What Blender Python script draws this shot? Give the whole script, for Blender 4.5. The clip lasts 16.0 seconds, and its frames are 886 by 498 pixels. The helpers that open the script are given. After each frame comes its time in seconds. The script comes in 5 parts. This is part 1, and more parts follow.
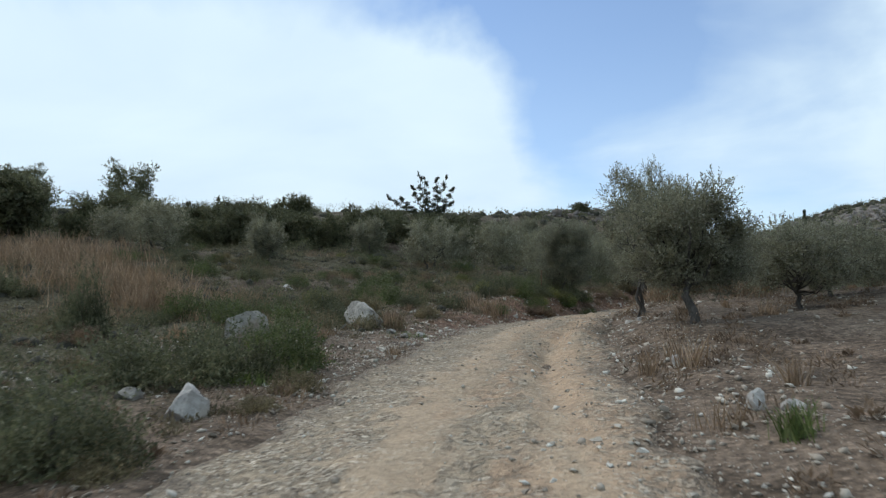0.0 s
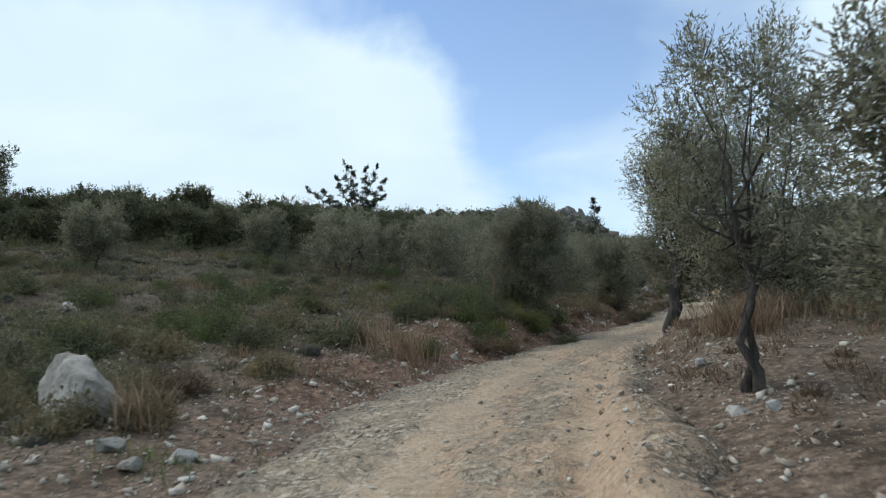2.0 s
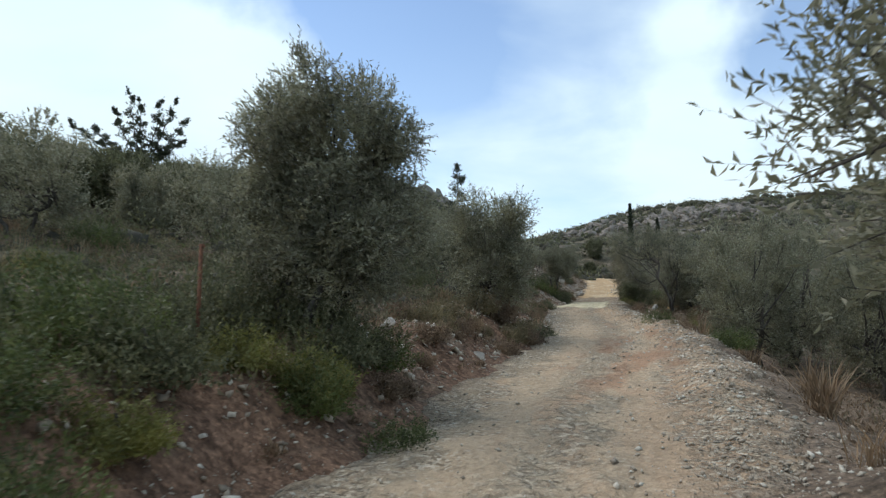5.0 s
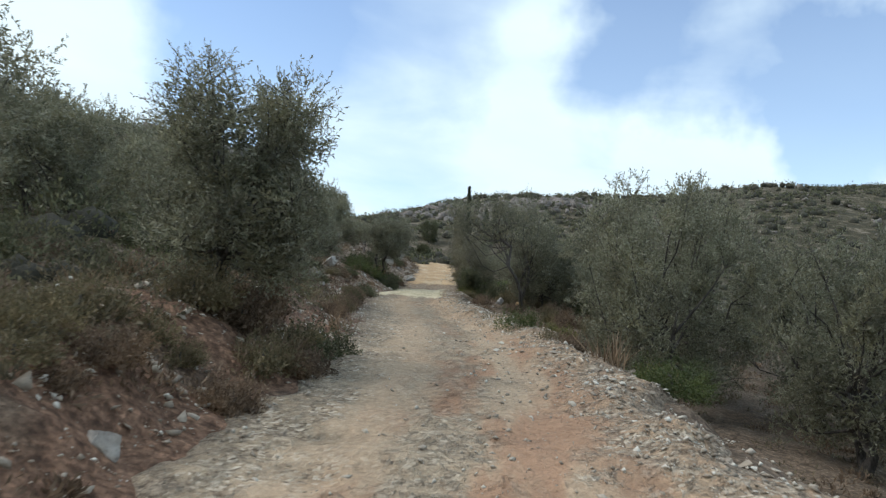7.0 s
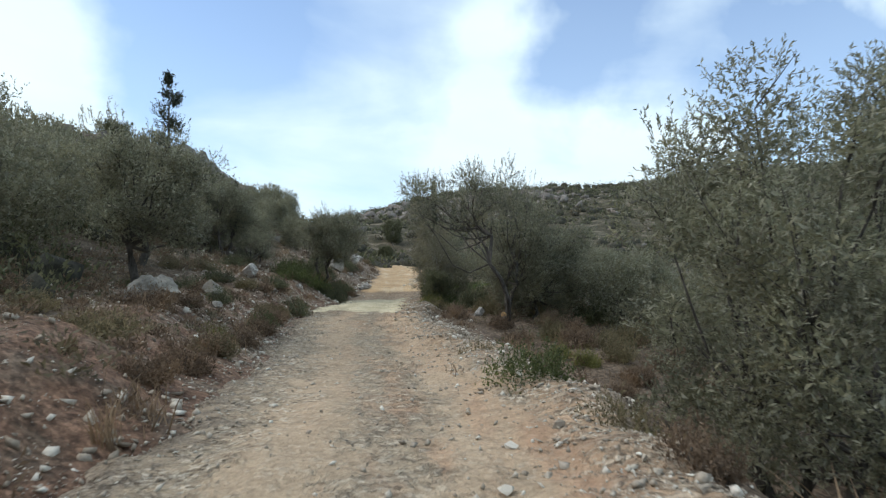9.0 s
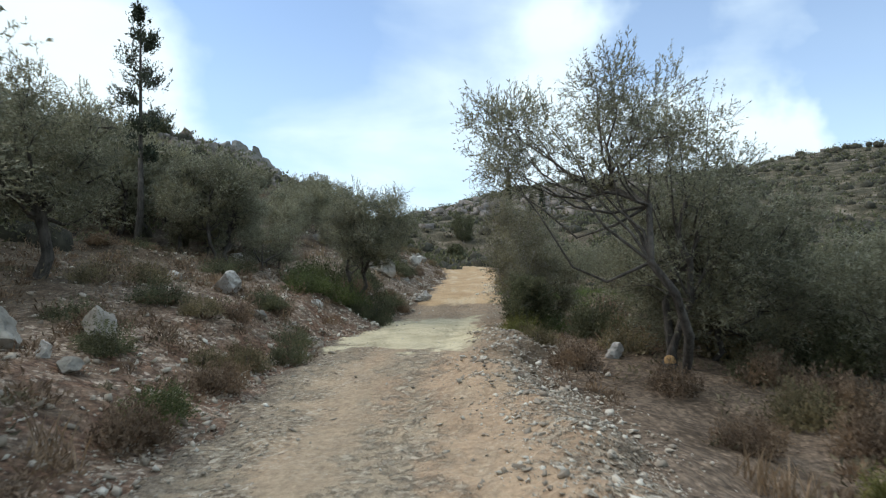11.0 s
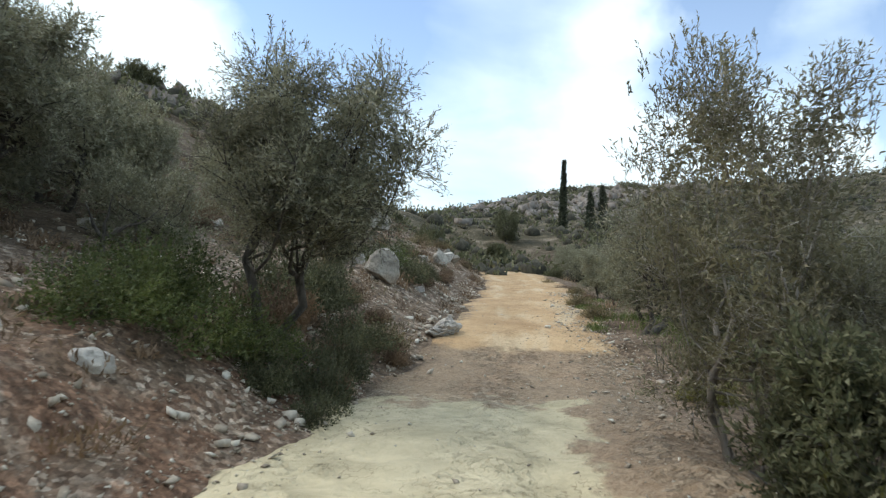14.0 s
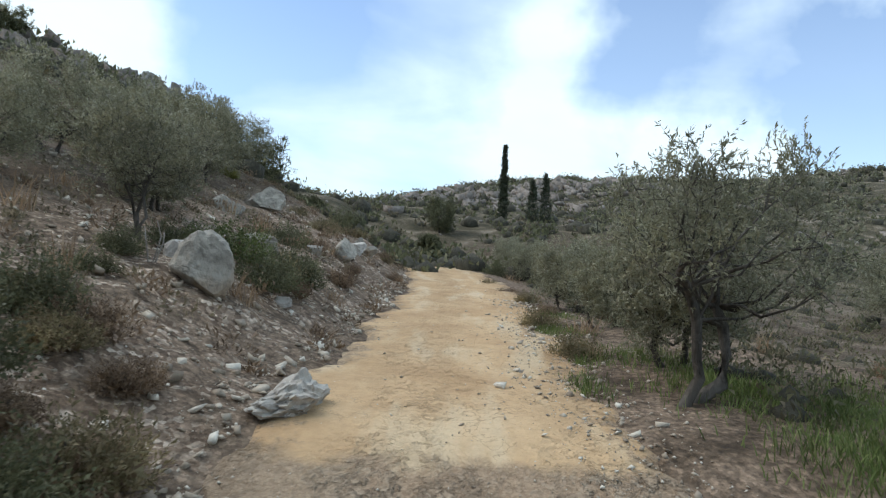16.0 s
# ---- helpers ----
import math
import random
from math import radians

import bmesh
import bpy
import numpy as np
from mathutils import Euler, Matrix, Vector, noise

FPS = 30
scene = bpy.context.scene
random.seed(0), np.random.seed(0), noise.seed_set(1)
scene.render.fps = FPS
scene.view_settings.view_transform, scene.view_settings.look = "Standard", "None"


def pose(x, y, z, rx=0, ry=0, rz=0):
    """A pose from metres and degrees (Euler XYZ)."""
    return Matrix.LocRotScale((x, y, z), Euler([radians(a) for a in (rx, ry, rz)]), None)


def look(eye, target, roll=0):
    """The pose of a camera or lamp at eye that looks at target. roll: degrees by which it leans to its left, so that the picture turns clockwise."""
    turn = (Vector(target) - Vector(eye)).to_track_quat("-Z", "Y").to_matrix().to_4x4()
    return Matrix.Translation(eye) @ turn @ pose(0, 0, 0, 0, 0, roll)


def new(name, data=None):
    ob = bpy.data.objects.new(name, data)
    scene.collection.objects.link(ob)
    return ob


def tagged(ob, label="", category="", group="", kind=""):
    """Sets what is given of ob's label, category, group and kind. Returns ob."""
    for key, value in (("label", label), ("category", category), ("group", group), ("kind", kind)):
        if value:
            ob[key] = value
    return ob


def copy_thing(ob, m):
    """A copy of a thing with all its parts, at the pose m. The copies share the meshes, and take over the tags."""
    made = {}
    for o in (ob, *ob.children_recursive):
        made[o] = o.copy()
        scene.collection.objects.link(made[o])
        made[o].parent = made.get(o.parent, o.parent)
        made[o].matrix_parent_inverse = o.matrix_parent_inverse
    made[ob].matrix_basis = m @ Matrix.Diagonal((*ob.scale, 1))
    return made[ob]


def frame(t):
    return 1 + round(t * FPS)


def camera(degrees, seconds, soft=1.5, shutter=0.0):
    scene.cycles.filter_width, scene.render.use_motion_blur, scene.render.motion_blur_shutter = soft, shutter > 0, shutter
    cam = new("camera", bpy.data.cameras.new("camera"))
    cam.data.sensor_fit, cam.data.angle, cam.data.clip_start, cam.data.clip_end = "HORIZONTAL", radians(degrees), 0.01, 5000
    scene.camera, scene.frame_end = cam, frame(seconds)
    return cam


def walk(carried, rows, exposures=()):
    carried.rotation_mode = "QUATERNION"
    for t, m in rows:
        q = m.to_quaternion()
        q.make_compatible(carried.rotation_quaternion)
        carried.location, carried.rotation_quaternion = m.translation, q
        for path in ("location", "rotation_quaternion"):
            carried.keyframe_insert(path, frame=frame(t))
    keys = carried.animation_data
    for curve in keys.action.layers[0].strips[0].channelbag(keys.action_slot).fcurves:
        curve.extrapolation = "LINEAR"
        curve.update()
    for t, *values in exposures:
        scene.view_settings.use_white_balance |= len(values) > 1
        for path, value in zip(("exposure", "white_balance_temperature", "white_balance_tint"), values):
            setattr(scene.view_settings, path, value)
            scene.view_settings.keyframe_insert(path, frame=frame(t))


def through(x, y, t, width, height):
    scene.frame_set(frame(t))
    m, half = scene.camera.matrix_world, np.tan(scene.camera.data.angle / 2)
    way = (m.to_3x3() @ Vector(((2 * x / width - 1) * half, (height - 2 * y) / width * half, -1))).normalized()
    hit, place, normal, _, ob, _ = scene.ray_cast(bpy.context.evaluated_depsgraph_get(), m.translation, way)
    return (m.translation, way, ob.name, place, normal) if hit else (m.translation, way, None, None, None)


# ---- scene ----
LENS = 67.0
PATH = [
    (0, (2.331, -0.604, 1.27), (2.26, 1.382, 1.495), -2.3),
    (0.5, (2.476, 2.412, 1.526), (2.453, 4.399, 1.751), -2.4),
    (1, (2.636, 5.352, 1.759), (2.638, 7.34, 1.976), -2.7),
    (1.5, (2.919, 8.084, 1.952), (2.962, 10.07, 2.183), -2.3),
    (2, (3.27, 10.66, 2.145), (3.365, 12.644, 2.379), -2.9),
    (2.5, (3.657, 13.206, 2.35), (3.818, 15.186, 2.575), -3.5),
    (3, (4.099, 15.627, 2.5), (4.337, 17.601, 2.714), -4.0),
    (3.2, (4.3, 16.548, 2.55), (4.566, 18.519, 2.76), -4.2),
    (5.3, (6.885, 24.896, 2.992), (7.482, 26.798, 3.148), 0.2),
    (5.5, (7.249, 25.704, 3.016), (7.905, 27.588, 3.158), 0.9),
    (6, (8.238, 27.685, 3.048), (9.016, 29.522, 3.176), 2.7),
    (6.5, (9.297, 29.527, 3.075), (10.185, 31.315, 3.2), 3.1),
    (7, (10.215, 31.215, 3.131), (11.19, 32.958, 3.256), 2.6),
    (7.5, (11.189, 32.746, 3.187), (12.236, 34.445, 3.317), 0.9),
    (8, (12.143, 34.21, 3.232), (13.215, 35.894, 3.36), -0.1),
    (8.2, (12.518, 34.82, 3.239), (13.598, 36.498, 3.372), -0.3),
    (10.3, (17.044, 42.264, 3.739), (17.98, 44.027, 3.863), -1.9),
    (10.5, (17.475, 43.098, 3.762), (18.388, 44.873, 3.889), -2.0),
    (11, (18.432, 45.177, 3.822), (19.296, 46.976, 3.958), -1.8),
    (11.5, (19.325, 47.152, 3.884), (20.142, 48.972, 4.024), -1.3),
    (12, (20.126, 49.059, 3.957), (20.907, 50.894, 4.102), -0.8),
    (12.5, (20.913, 50.828, 4.014), (21.672, 52.673, 4.159), -0.3),
    (13, (21.638, 52.455, 4.094), (22.388, 54.303, 4.243), 0.8),
    (13.5, (22.396, 53.995, 4.202), (23.146, 55.843, 4.35), 1.5),
    (14, (23.163, 55.416, 4.291), (23.928, 57.259, 4.434), 2.1),
    (14.5, (23.898, 56.757, 4.435), (24.706, 58.581, 4.583), 1.5),
    (15, (24.711, 58.19, 4.548), (25.558, 59.995, 4.694), 1.0),
    (15.5, (25.476, 59.535, 4.636), (26.375, 61.315, 4.787), 1.6),
    (16, (26.163, 60.701, 4.703), (27.101, 62.462, 4.83), 3.0),
]
cam = camera(LENS, 16.0, 1.2, 0.2)
walk(cam, [(t, look(eye, target, roll)) for t, eye, target, roll in PATH],
     ((0, 0.12, 6480, 10), (3, 0.22, 6520, 10), (5.5, 0.34, 6600, 10), (8, 0.38, 6600, 10), (10.5, 0.46, 6700, 10), (13.5, 0.54, 6800, 10), (14.5, 0.66, 6850, 10), (16, 0.50, 6550, 10)))

# ---- world, sun, exposure ----
SUN_ELEVATION, SUN_AZIMUTH = radians(48), radians(-55)   # azimuth from +y towards +x
world = bpy.data.worlds.new("sky")
scene.world = world
world.use_nodes = True
wn, wl = world.node_tree.nodes, world.node_tree.links
wn.clear()


def wnode(kind, **values):
    n = wn.new(kind)
    for key, value in values.items():
        n.inputs[key.replace("_", " ")].default_value = value
    return n


sky = wn.new("ShaderNodeTexSky")
sky.sky_type = "NISHITA"
sky.sun_disc = False
sky.sun_elevation = SUN_ELEVATION
sky.sun_rotation = SUN_AZIMUTH
sky.air_density, sky.dust_density, sky.ozone_density = 1.0, 0.0, 3.5
coord = wn.new("ShaderNodeTexCoord")
split = wn.new("ShaderNodeSeparateXYZ")
wl.new(coord.outputs["Generated"], split.inputs[0])


def wmath(op, a, b=None):
    n = wn.new("ShaderNodeMath")
    n.operation = op
    for socket, value in zip(n.inputs, (a, b)):
        if value is None:
            continue
        if isinstance(value, (int, float)):
            socket.default_value = value
        else:
            wl.new(value, socket)
    return n.outputs[0]


# cloud deck: the direction laid onto a flat layer overhead
up = wmath("ADD", wmath("MAXIMUM", split.outputs["Z"], 0.0), 0.22)
flat = wn.new("ShaderNodeCombineXYZ")
wl.new(wmath("DIVIDE", split.outputs["X"], up), flat.inputs[0])
wl.new(wmath("DIVIDE", split.outputs["Y"], up), flat.inputs[1])
flat.inputs[2].default_value = 3.7
streak = wn.new("ShaderNodeMapping")
streak.inputs["Rotation"].default_value = (0, 0, radians(38))
streak.inputs["Scale"].default_value = (0.8, 1.0, 1.0)
streak.inputs["Location"].default_value = (1.25, 0.35, 0)
wl.new(flat.outputs[0], streak.inputs[0])
broad = wnode("ShaderNodeTexNoise", Scale=0.75, Detail=2.0, Roughness=0.5, Distortion=0.4)
wisps = wnode("ShaderNodeTexNoise", Scale=1.9, Detail=5.0, Roughness=0.5, Distortion=0.3)
wl.new(streak.outputs[0], broad.inputs["Vector"])
wl.new(streak.outputs[0], wisps.inputs["Vector"])
cover = wmath("ADD", wmath("MULTIPLY", broad.outputs["Fac"], 0.6), wmath("MULTIPLY", wisps.outputs["Fac"], 0.44))


def drift(scale, seed):
    n = wnode("ShaderNodeTexNoise", Scale=scale, Detail=5.0, Roughness=0.55)
    shift = wn.new("ShaderNodeMapping")
    shift.inputs["Location"].default_value = (seed, -seed, 0.5 * seed)
    wl.new(coord.outputs["Generated"], shift.inputs[0])
    wl.new(shift.outputs[0], n.inputs["Vector"])
    return wmath("SUBTRACT", n.outputs["Fac"], 0.5)


# the banks of cloud and the blue gaps between: bearing, height, half widths in degrees, how dense
azimuth = wmath("ADD", wmath("ARCTAN2", split.outputs["X"], split.outputs["Y"]), wmath("MULTIPLY", drift(5.0, 1.3), 0.30))
height = wmath("ADD", wmath("ARCSINE", split.outputs["Z"]), wmath("MULTIPLY", drift(6.0, 4.1), 0.22))
for bearing, rise, across, tall, dense in ((-22, 17, 20, 10, 0.40), (-5, 14, 9, 6, 0.22), (2, 27, 8, 6, -0.22), (9, 17, 5, 8, -0.16), (-40, 8, 9, 4, -0.10), (24, 22, 8, 9, 0.03), (17, 17, 6, 7, -0.10),
                                           (36, 17, 5, 12, 0.20), (45, 21, 4, 7, -0.16), (50, 11.5, 6, 4, 0.28), (59, 13, 3.6, 6, -0.6), (60, 24, 7, 5, 0.22), (27, 12, 7, 4, -0.05)):
    u = wmath("DIVIDE", wmath("SUBTRACT", azimuth, radians(bearing)), radians(across))
    v = wmath("DIVIDE", wmath("SUBTRACT", height, radians(rise)), radians(tall))
    hump = wmath("EXPONENT", wmath("MULTIPLY", wmath("ADD", wmath("MULTIPLY", u, u), wmath("MULTIPLY", v, v)), -1.0))
    cover = wmath("ADD", cover, wmath("MULTIPLY", hump, dense))
ramp = wn.new("ShaderNodeValToRGB")
ramp.color_ramp.interpolation = "EASE"
ramp.color_ramp.elements[0].position = 0.34
ramp.color_ramp.elements[1].position = 0.72
wl.new(cover, ramp.inputs[0])
tone = wn.new("ShaderNodeMix")
tone.data_type = "RGBA"
wl.new(wmath("MULTIPLY", wisps.outputs["Fac"], 1.0), tone.inputs["Factor"])
tone.inputs["A"].default_value = (0.61, 0.79, 0.99, 1)
tone.inputs["B"].default_value = (0.85, 1.02, 1.08, 1)
clear = wn.new("ShaderNodeBackground")
clear.inputs["Strength"].default_value = 0.15
wl.new(sky.outputs[0], clear.inputs["Color"])
cloud = wn.new("ShaderNodeBackground")
cloud.inputs["Strength"].default_value = 0.91
wl.new(tone.outputs["Result"], cloud.inputs["Color"])
blend = wn.new("ShaderNodeMixShader")
haze = wmath("MULTIPLY", wmath("SUBTRACT", 1.0, wmath("MINIMUM", wmath("MULTIPLY", wmath("MAXIMUM", split.outputs["Z"], 0.0), 2.2), 1.0)), 0.25)
fac = wmath("MINIMUM", wmath("ADD", wmath("MAXIMUM", ramp.outputs["Color"], 0.10), haze), 1.0)
wl.new(fac, blend.inputs[0])
wl.new(clear.outputs[0], blend.inputs[1])
wl.new(cloud.outputs[0], blend.inputs[2])
out = wn.new("ShaderNodeOutputWorld")
wl.new(blend.outputs[0], out.inputs[0])

lamp = bpy.data.lights.new("sun", "SUN")
lamp.energy, lamp.angle, lamp.color = 1.7, radians(55), (1.0, 0.95, 0.88)
sun = new("sun", lamp)
sun_way = Vector((math.sin(SUN_AZIMUTH) * math.cos(SUN_ELEVATION), math.cos(SUN_AZIMUTH) * math.cos(SUN_ELEVATION), math.sin(SUN_ELEVATION)))
sun.matrix_world = look(sun_way * 60, (0, 0, 0))


# ---- materials ----
class Mat:
    """A node material under construction."""

    def __init__(self, name, rough=0.8):
        self.m = bpy.data.materials.new(name)
        self.m.use_nodes = True
        self.n, self.l = self.m.node_tree.nodes, self.m.node_tree.links
        self.b = self.n["Principled BSDF"]
        self.b.inputs["Roughness"].default_value = rough
        self.b.inputs["Specular IOR Level"].default_value = 0.25

    def node(self, kind, **values):
        n = self.n.new(kind)
        for key, value in values.items():
            n.inputs[key.replace("_", " ")].default_value = value
        return n

    def put(self, value, socket):
        if isinstance(value, tuple):
            socket.default_value = (*value, 1) if len(value) == 3 else value
        elif isinstance(value, (int, float)):
            socket.default_value = value
        else:
            self.l.new(value, socket)

    def place(self):
        return self.n.new("ShaderNodeTexCoord").outputs["Object"]

    def noise(self, scale, detail=4.0, rough=0.55, vector=None, distortion=0.0):
        n = self.node("ShaderNodeTexNoise", Scale=scale, Detail=detail, Roughness=rough, Distortion=distortion)
        self.l.new(vector or self.place(), n.inputs["Vector"])
        return n.outputs["Fac"]

    def cells(self, scale, vector=None, feature="F1", output="Distance"):
        n = self.n.new("ShaderNodeTexVoronoi")
        n.feature = feature
        n.inputs["Scale"].default_value = scale
        self.l.new(vector or self.place(), n.inputs["Vector"])
        return n.outputs[output]

    def ramp(self, value, *stops):
        r = self.n.new("ShaderNodeValToRGB")
        while len(r.color_ramp.elements) < len(stops):
            r.color_ramp.elements.new(0.5)
        for e, (where, colour) in zip(r.color_ramp.elements, stops):
            e.position = where
            e.color = (colour,) * 3 + (1,) if isinstance(colour, (int, float)) else (*colour, 1)
        self.l.new(value, r.inputs[0])
        return r.outputs[0]

    def mix(self, fac, a, b, mode="MIX"):
        n = self.n.new("ShaderNodeMix")
        n.data_type, n.blend_type = "RGBA", mode
        self.put(fac, n.inputs["Factor"])
        self.put(a, n.inputs["A"])
        self.put(b, n.inputs["B"])
        return n.outputs["Result"]

    def math(self, op, a, b=0.0, c=0.0):
        n = self.n.new("ShaderNodeMath")
        n.operation = op
        for socket, value in zip(n.inputs, (a, b, c)):
            self.put(value, socket)
        return n.outputs[0]

    def attr(self, name):
        n = self.n.new("ShaderNodeAttribute")
        n.attribute_name = name
        return n.outputs["Fac"]

    def span(self, value, a, b):
        """0 below a, 1 above b."""
        n = self.n.new("ShaderNodeMapRange")
        n.interpolation_type = "SMOOTHSTEP"
        self.put(value, n.inputs["Value"])
        n.inputs["From Min"].default_value, n.inputs["From Max"].default_value = a, b
        return n.outputs["Result"]

    def island(self):
        return self.n.new("ShaderNodeNewGeometry").outputs["Random Per Island"]

    def whole(self):
        return self.n.new("ShaderNodeObjectInfo").outputs["Random"]

    def bump(self, value, distance, strength=1.0):
        n = self.n.new("ShaderNodeBump")
        n.inputs["Distance"].default_value, n.inputs["Strength"].default_value = distance, strength
        self.l.new(value, n.inputs["Height"])
        self.l.new(n.outputs[0], self.b.inputs["Normal"])

    def colour(self, value):
        self.put(value, self.b.inputs["Base Color"])
        return self


def leaf_material(name, dark, middle, pale, rough=0.55, through=0.3, hue=(1.09, 0.97, 0.97)):
    m = Mat(name, rough)
    dark, middle, pale = (tuple(c * k for c, k in zip(v, hue)) for v in (dark, middle, pale))
    tint = m.ramp(m.island(), (0.0, dark), (0.55, middle), (1.0, pale))
    tint = m.mix(m.math("MULTIPLY", m.whole(), 0.35), tint, tuple(0.75 * c for c in dark))
    patch = m.noise(1.3, 2.0)
    tint = m.mix(m.math("MULTIPLY", m.span(patch, 0.50, 0.72), 0.6), tint, tuple(c * k for c, k in zip(middle, (1.08, 1.0, 0.86))))
    tint = m.mix(1.0, tint, m.ramp(m.noise(1.9, 2.0, 0.5), (0.36, 0.68), (0.64, 1.28)), "MULTIPLY")
    m.colour(tint)
    t = m.n.new("ShaderNodeBsdfTranslucent")
    m.l.new(tint, t.inputs["Color"])
    s = m.n.new("ShaderNodeMixShader")
    s.inputs[0].default_value = through
    m.l.new(m.b.outputs[0], s.inputs[1])
    m.l.new(t.outputs[0], s.inputs[2])
    m.l.new(s.outputs[0], m.n["Material Output"].inputs["Surface"])
    return m.m


OLIVE = leaf_material("olive_leaf", (0.165, 0.165, 0.100), (0.255, 0.248, 0.152), (0.41, 0.39, 0.28), 0.5, 0.5, (0.99, 1.0, 1.05))
MASTIC = leaf_material("mastic_leaf", (0.055, 0.084, 0.029), (0.095, 0.134, 0.044), (0.175, 0.21, 0.088), 0.45, 0.35)
KERMES = leaf_material("dark_evergreen_leaf", (0.072, 0.088, 0.047), (0.118, 0.139, 0.072), (0.215, 0.232, 0.135), 0.55, 0.4)
CYPRESS = leaf_material("cypress_leaf", (0.030, 0.045, 0.027), (0.053, 0.070, 0.040), (0.094, 0.112, 0.073), 0.6, 0.1)
WILD = leaf_material("wild_olive_leaf", (0.135, 0.144, 0.084), (0.208, 0.216, 0.130), (0.335, 0.336, 0.238), 0.6, 0.4)
GARRIGUE = leaf_material("grey_shrub_leaf", (0.119, 0.117, 0.062), (0.191, 0.179, 0.097), (0.310, 0.272, 0.166), 0.7)
CUSHION = leaf_material("green_cushion_leaf", (0.088, 0.098, 0.054), (0.138, 0.148, 0.082), (0.215, 0.218, 0.132), 0.7)
THYME = leaf_material("cushion_leaf", (0.094, 0.091, 0.057), (0.153, 0.147, 0.091), (0.247, 0.227, 0.153), 0.75)
HEATH = leaf_material("brown_shrub_leaf", (0.113, 0.087, 0.057), (0.196, 0.155, 0.101), (0.321, 0.264, 0.187), 0.8)
BROOM = leaf_material("yellow_green_leaf", (0.10, 0.12, 0.034), (0.16, 0.18, 0.052), (0.26, 0.27, 0.10), 0.5, 0.3)
STRAW = leaf_material("dry_grass_blade", (0.168, 0.126, 0.074), (0.268, 0.210, 0.131), (0.399, 0.331, 0.221), 0.7)
GRASS = leaf_material("green_grass_blade", (0.074, 0.119, 0.035), (0.128, 0.189, 0.057), (0.230, 0.284, 0.108), 0.6)


def bark_material(name, dark, pale):
    m = Mat(name, 0.9)
    v = m.n.new("ShaderNodeMapping")
    v.inputs["Scale"].default_value = (14, 14, 3)
    m.l.new(m.place(), v.inputs[0])
    grain = m.noise(1.6, 5.0, 0.65, v.outputs[0], 0.5)
    m.colour(m.mix(m.span(m.noise(3.0), 0.45, 0.7), m.ramp(grain, (0.35, dark), (0.7, pale)), tuple(1.15 * c for c in pale)))
    m.bump(grain, 0.035, 1.0)
    return m.m


BARK = bark_material("olive_bark", (0.032, 0.027, 0.022), (0.115, 0.102, 0.086))
# dark colour that stands in for the shade inside a bush
SHADED_CORE = bark_material("shaded_core", (0.030, 0.028, 0.020), (0.070, 0.066, 0.048))
SAWN = bark_material("sawn_olive_wood", (0.27, 0.15, 0.06), (0.42, 0.26, 0.12))
DEADWOOD = bark_material("bleached_wood", (0.14, 0.12, 0.10), (0.34, 0.31, 0.27))


def rock_material(name, dark, pale, stain):
    m = Mat(name, 0.92)
    coarse, fine = m.noise(2.2, 6.0, 0.6, None, 0.4), m.noise(14.0, 5.0, 0.65)
    base = m.ramp(coarse, (0.30, dark), (0.62, pale))
    base = m.mix(m.span(m.noise(1.1, 3.0), 0.52, 0.68), base, stain)
    pits = m.ramp(fine, (0.34, 0.55), (0.52, 1.0))
    tint = m.mix(0.8, base, pits, "MULTIPLY")
    tint = m.mix(m.math("MULTIPLY", m.whole(), 0.4), tint, tuple(0.7 * c for c in dark))
    m.colour(tint)
    m.bump(m.math("ADD", coarse, m.math("MULTIPLY", fine, 0.35)), 0.05, 0.9)
    return m.m


LIMESTONE = rock_material("weathered_limestone", (0.19, 0.175, 0.148), (0.44, 0.41, 0.35), (0.27, 0.21, 0.15))
CRAG = rock_material("dark_crag", (0.14, 0.135, 0.12), (0.30, 0.285, 0.255), (0.19, 0.165, 0.13))
PALE_ROCK = rock_material("bare_pale_limestone", (0.32, 0.295, 0.26), (0.64, 0.605, 0.545), (0.42, 0.36, 0.28))


def stone_material(name, single=False):
    m = Mat(name, 0.9)
    tint = m.ramp(m.whole() if single else m.island(), (0.0, (0.27, 0.225, 0.172)), (0.4, (0.38, 0.325, 0.255)), (0.75, (0.51, 0.455, 0.37)), (1.0, (0.72, 0.68, 0.59)))
    grain = m.noise(30.0, 4.0, 0.6)
    m.colour(m.mix(0.5, tint, m.ramp(grain, (0.3, 0.6), (0.6, 1.0)), "MULTIPLY"))
    m.bump(grain, 0.01, 0.6)
    return m.m


CLIFF = rock_material("reddish_grey_cliff", (0.15, 0.132, 0.115), (0.33, 0.295, 0.26), (0.22, 0.17, 0.135))
STONE, PIECE = stone_material("loose_limestone"), stone_material("single_limestone", True)


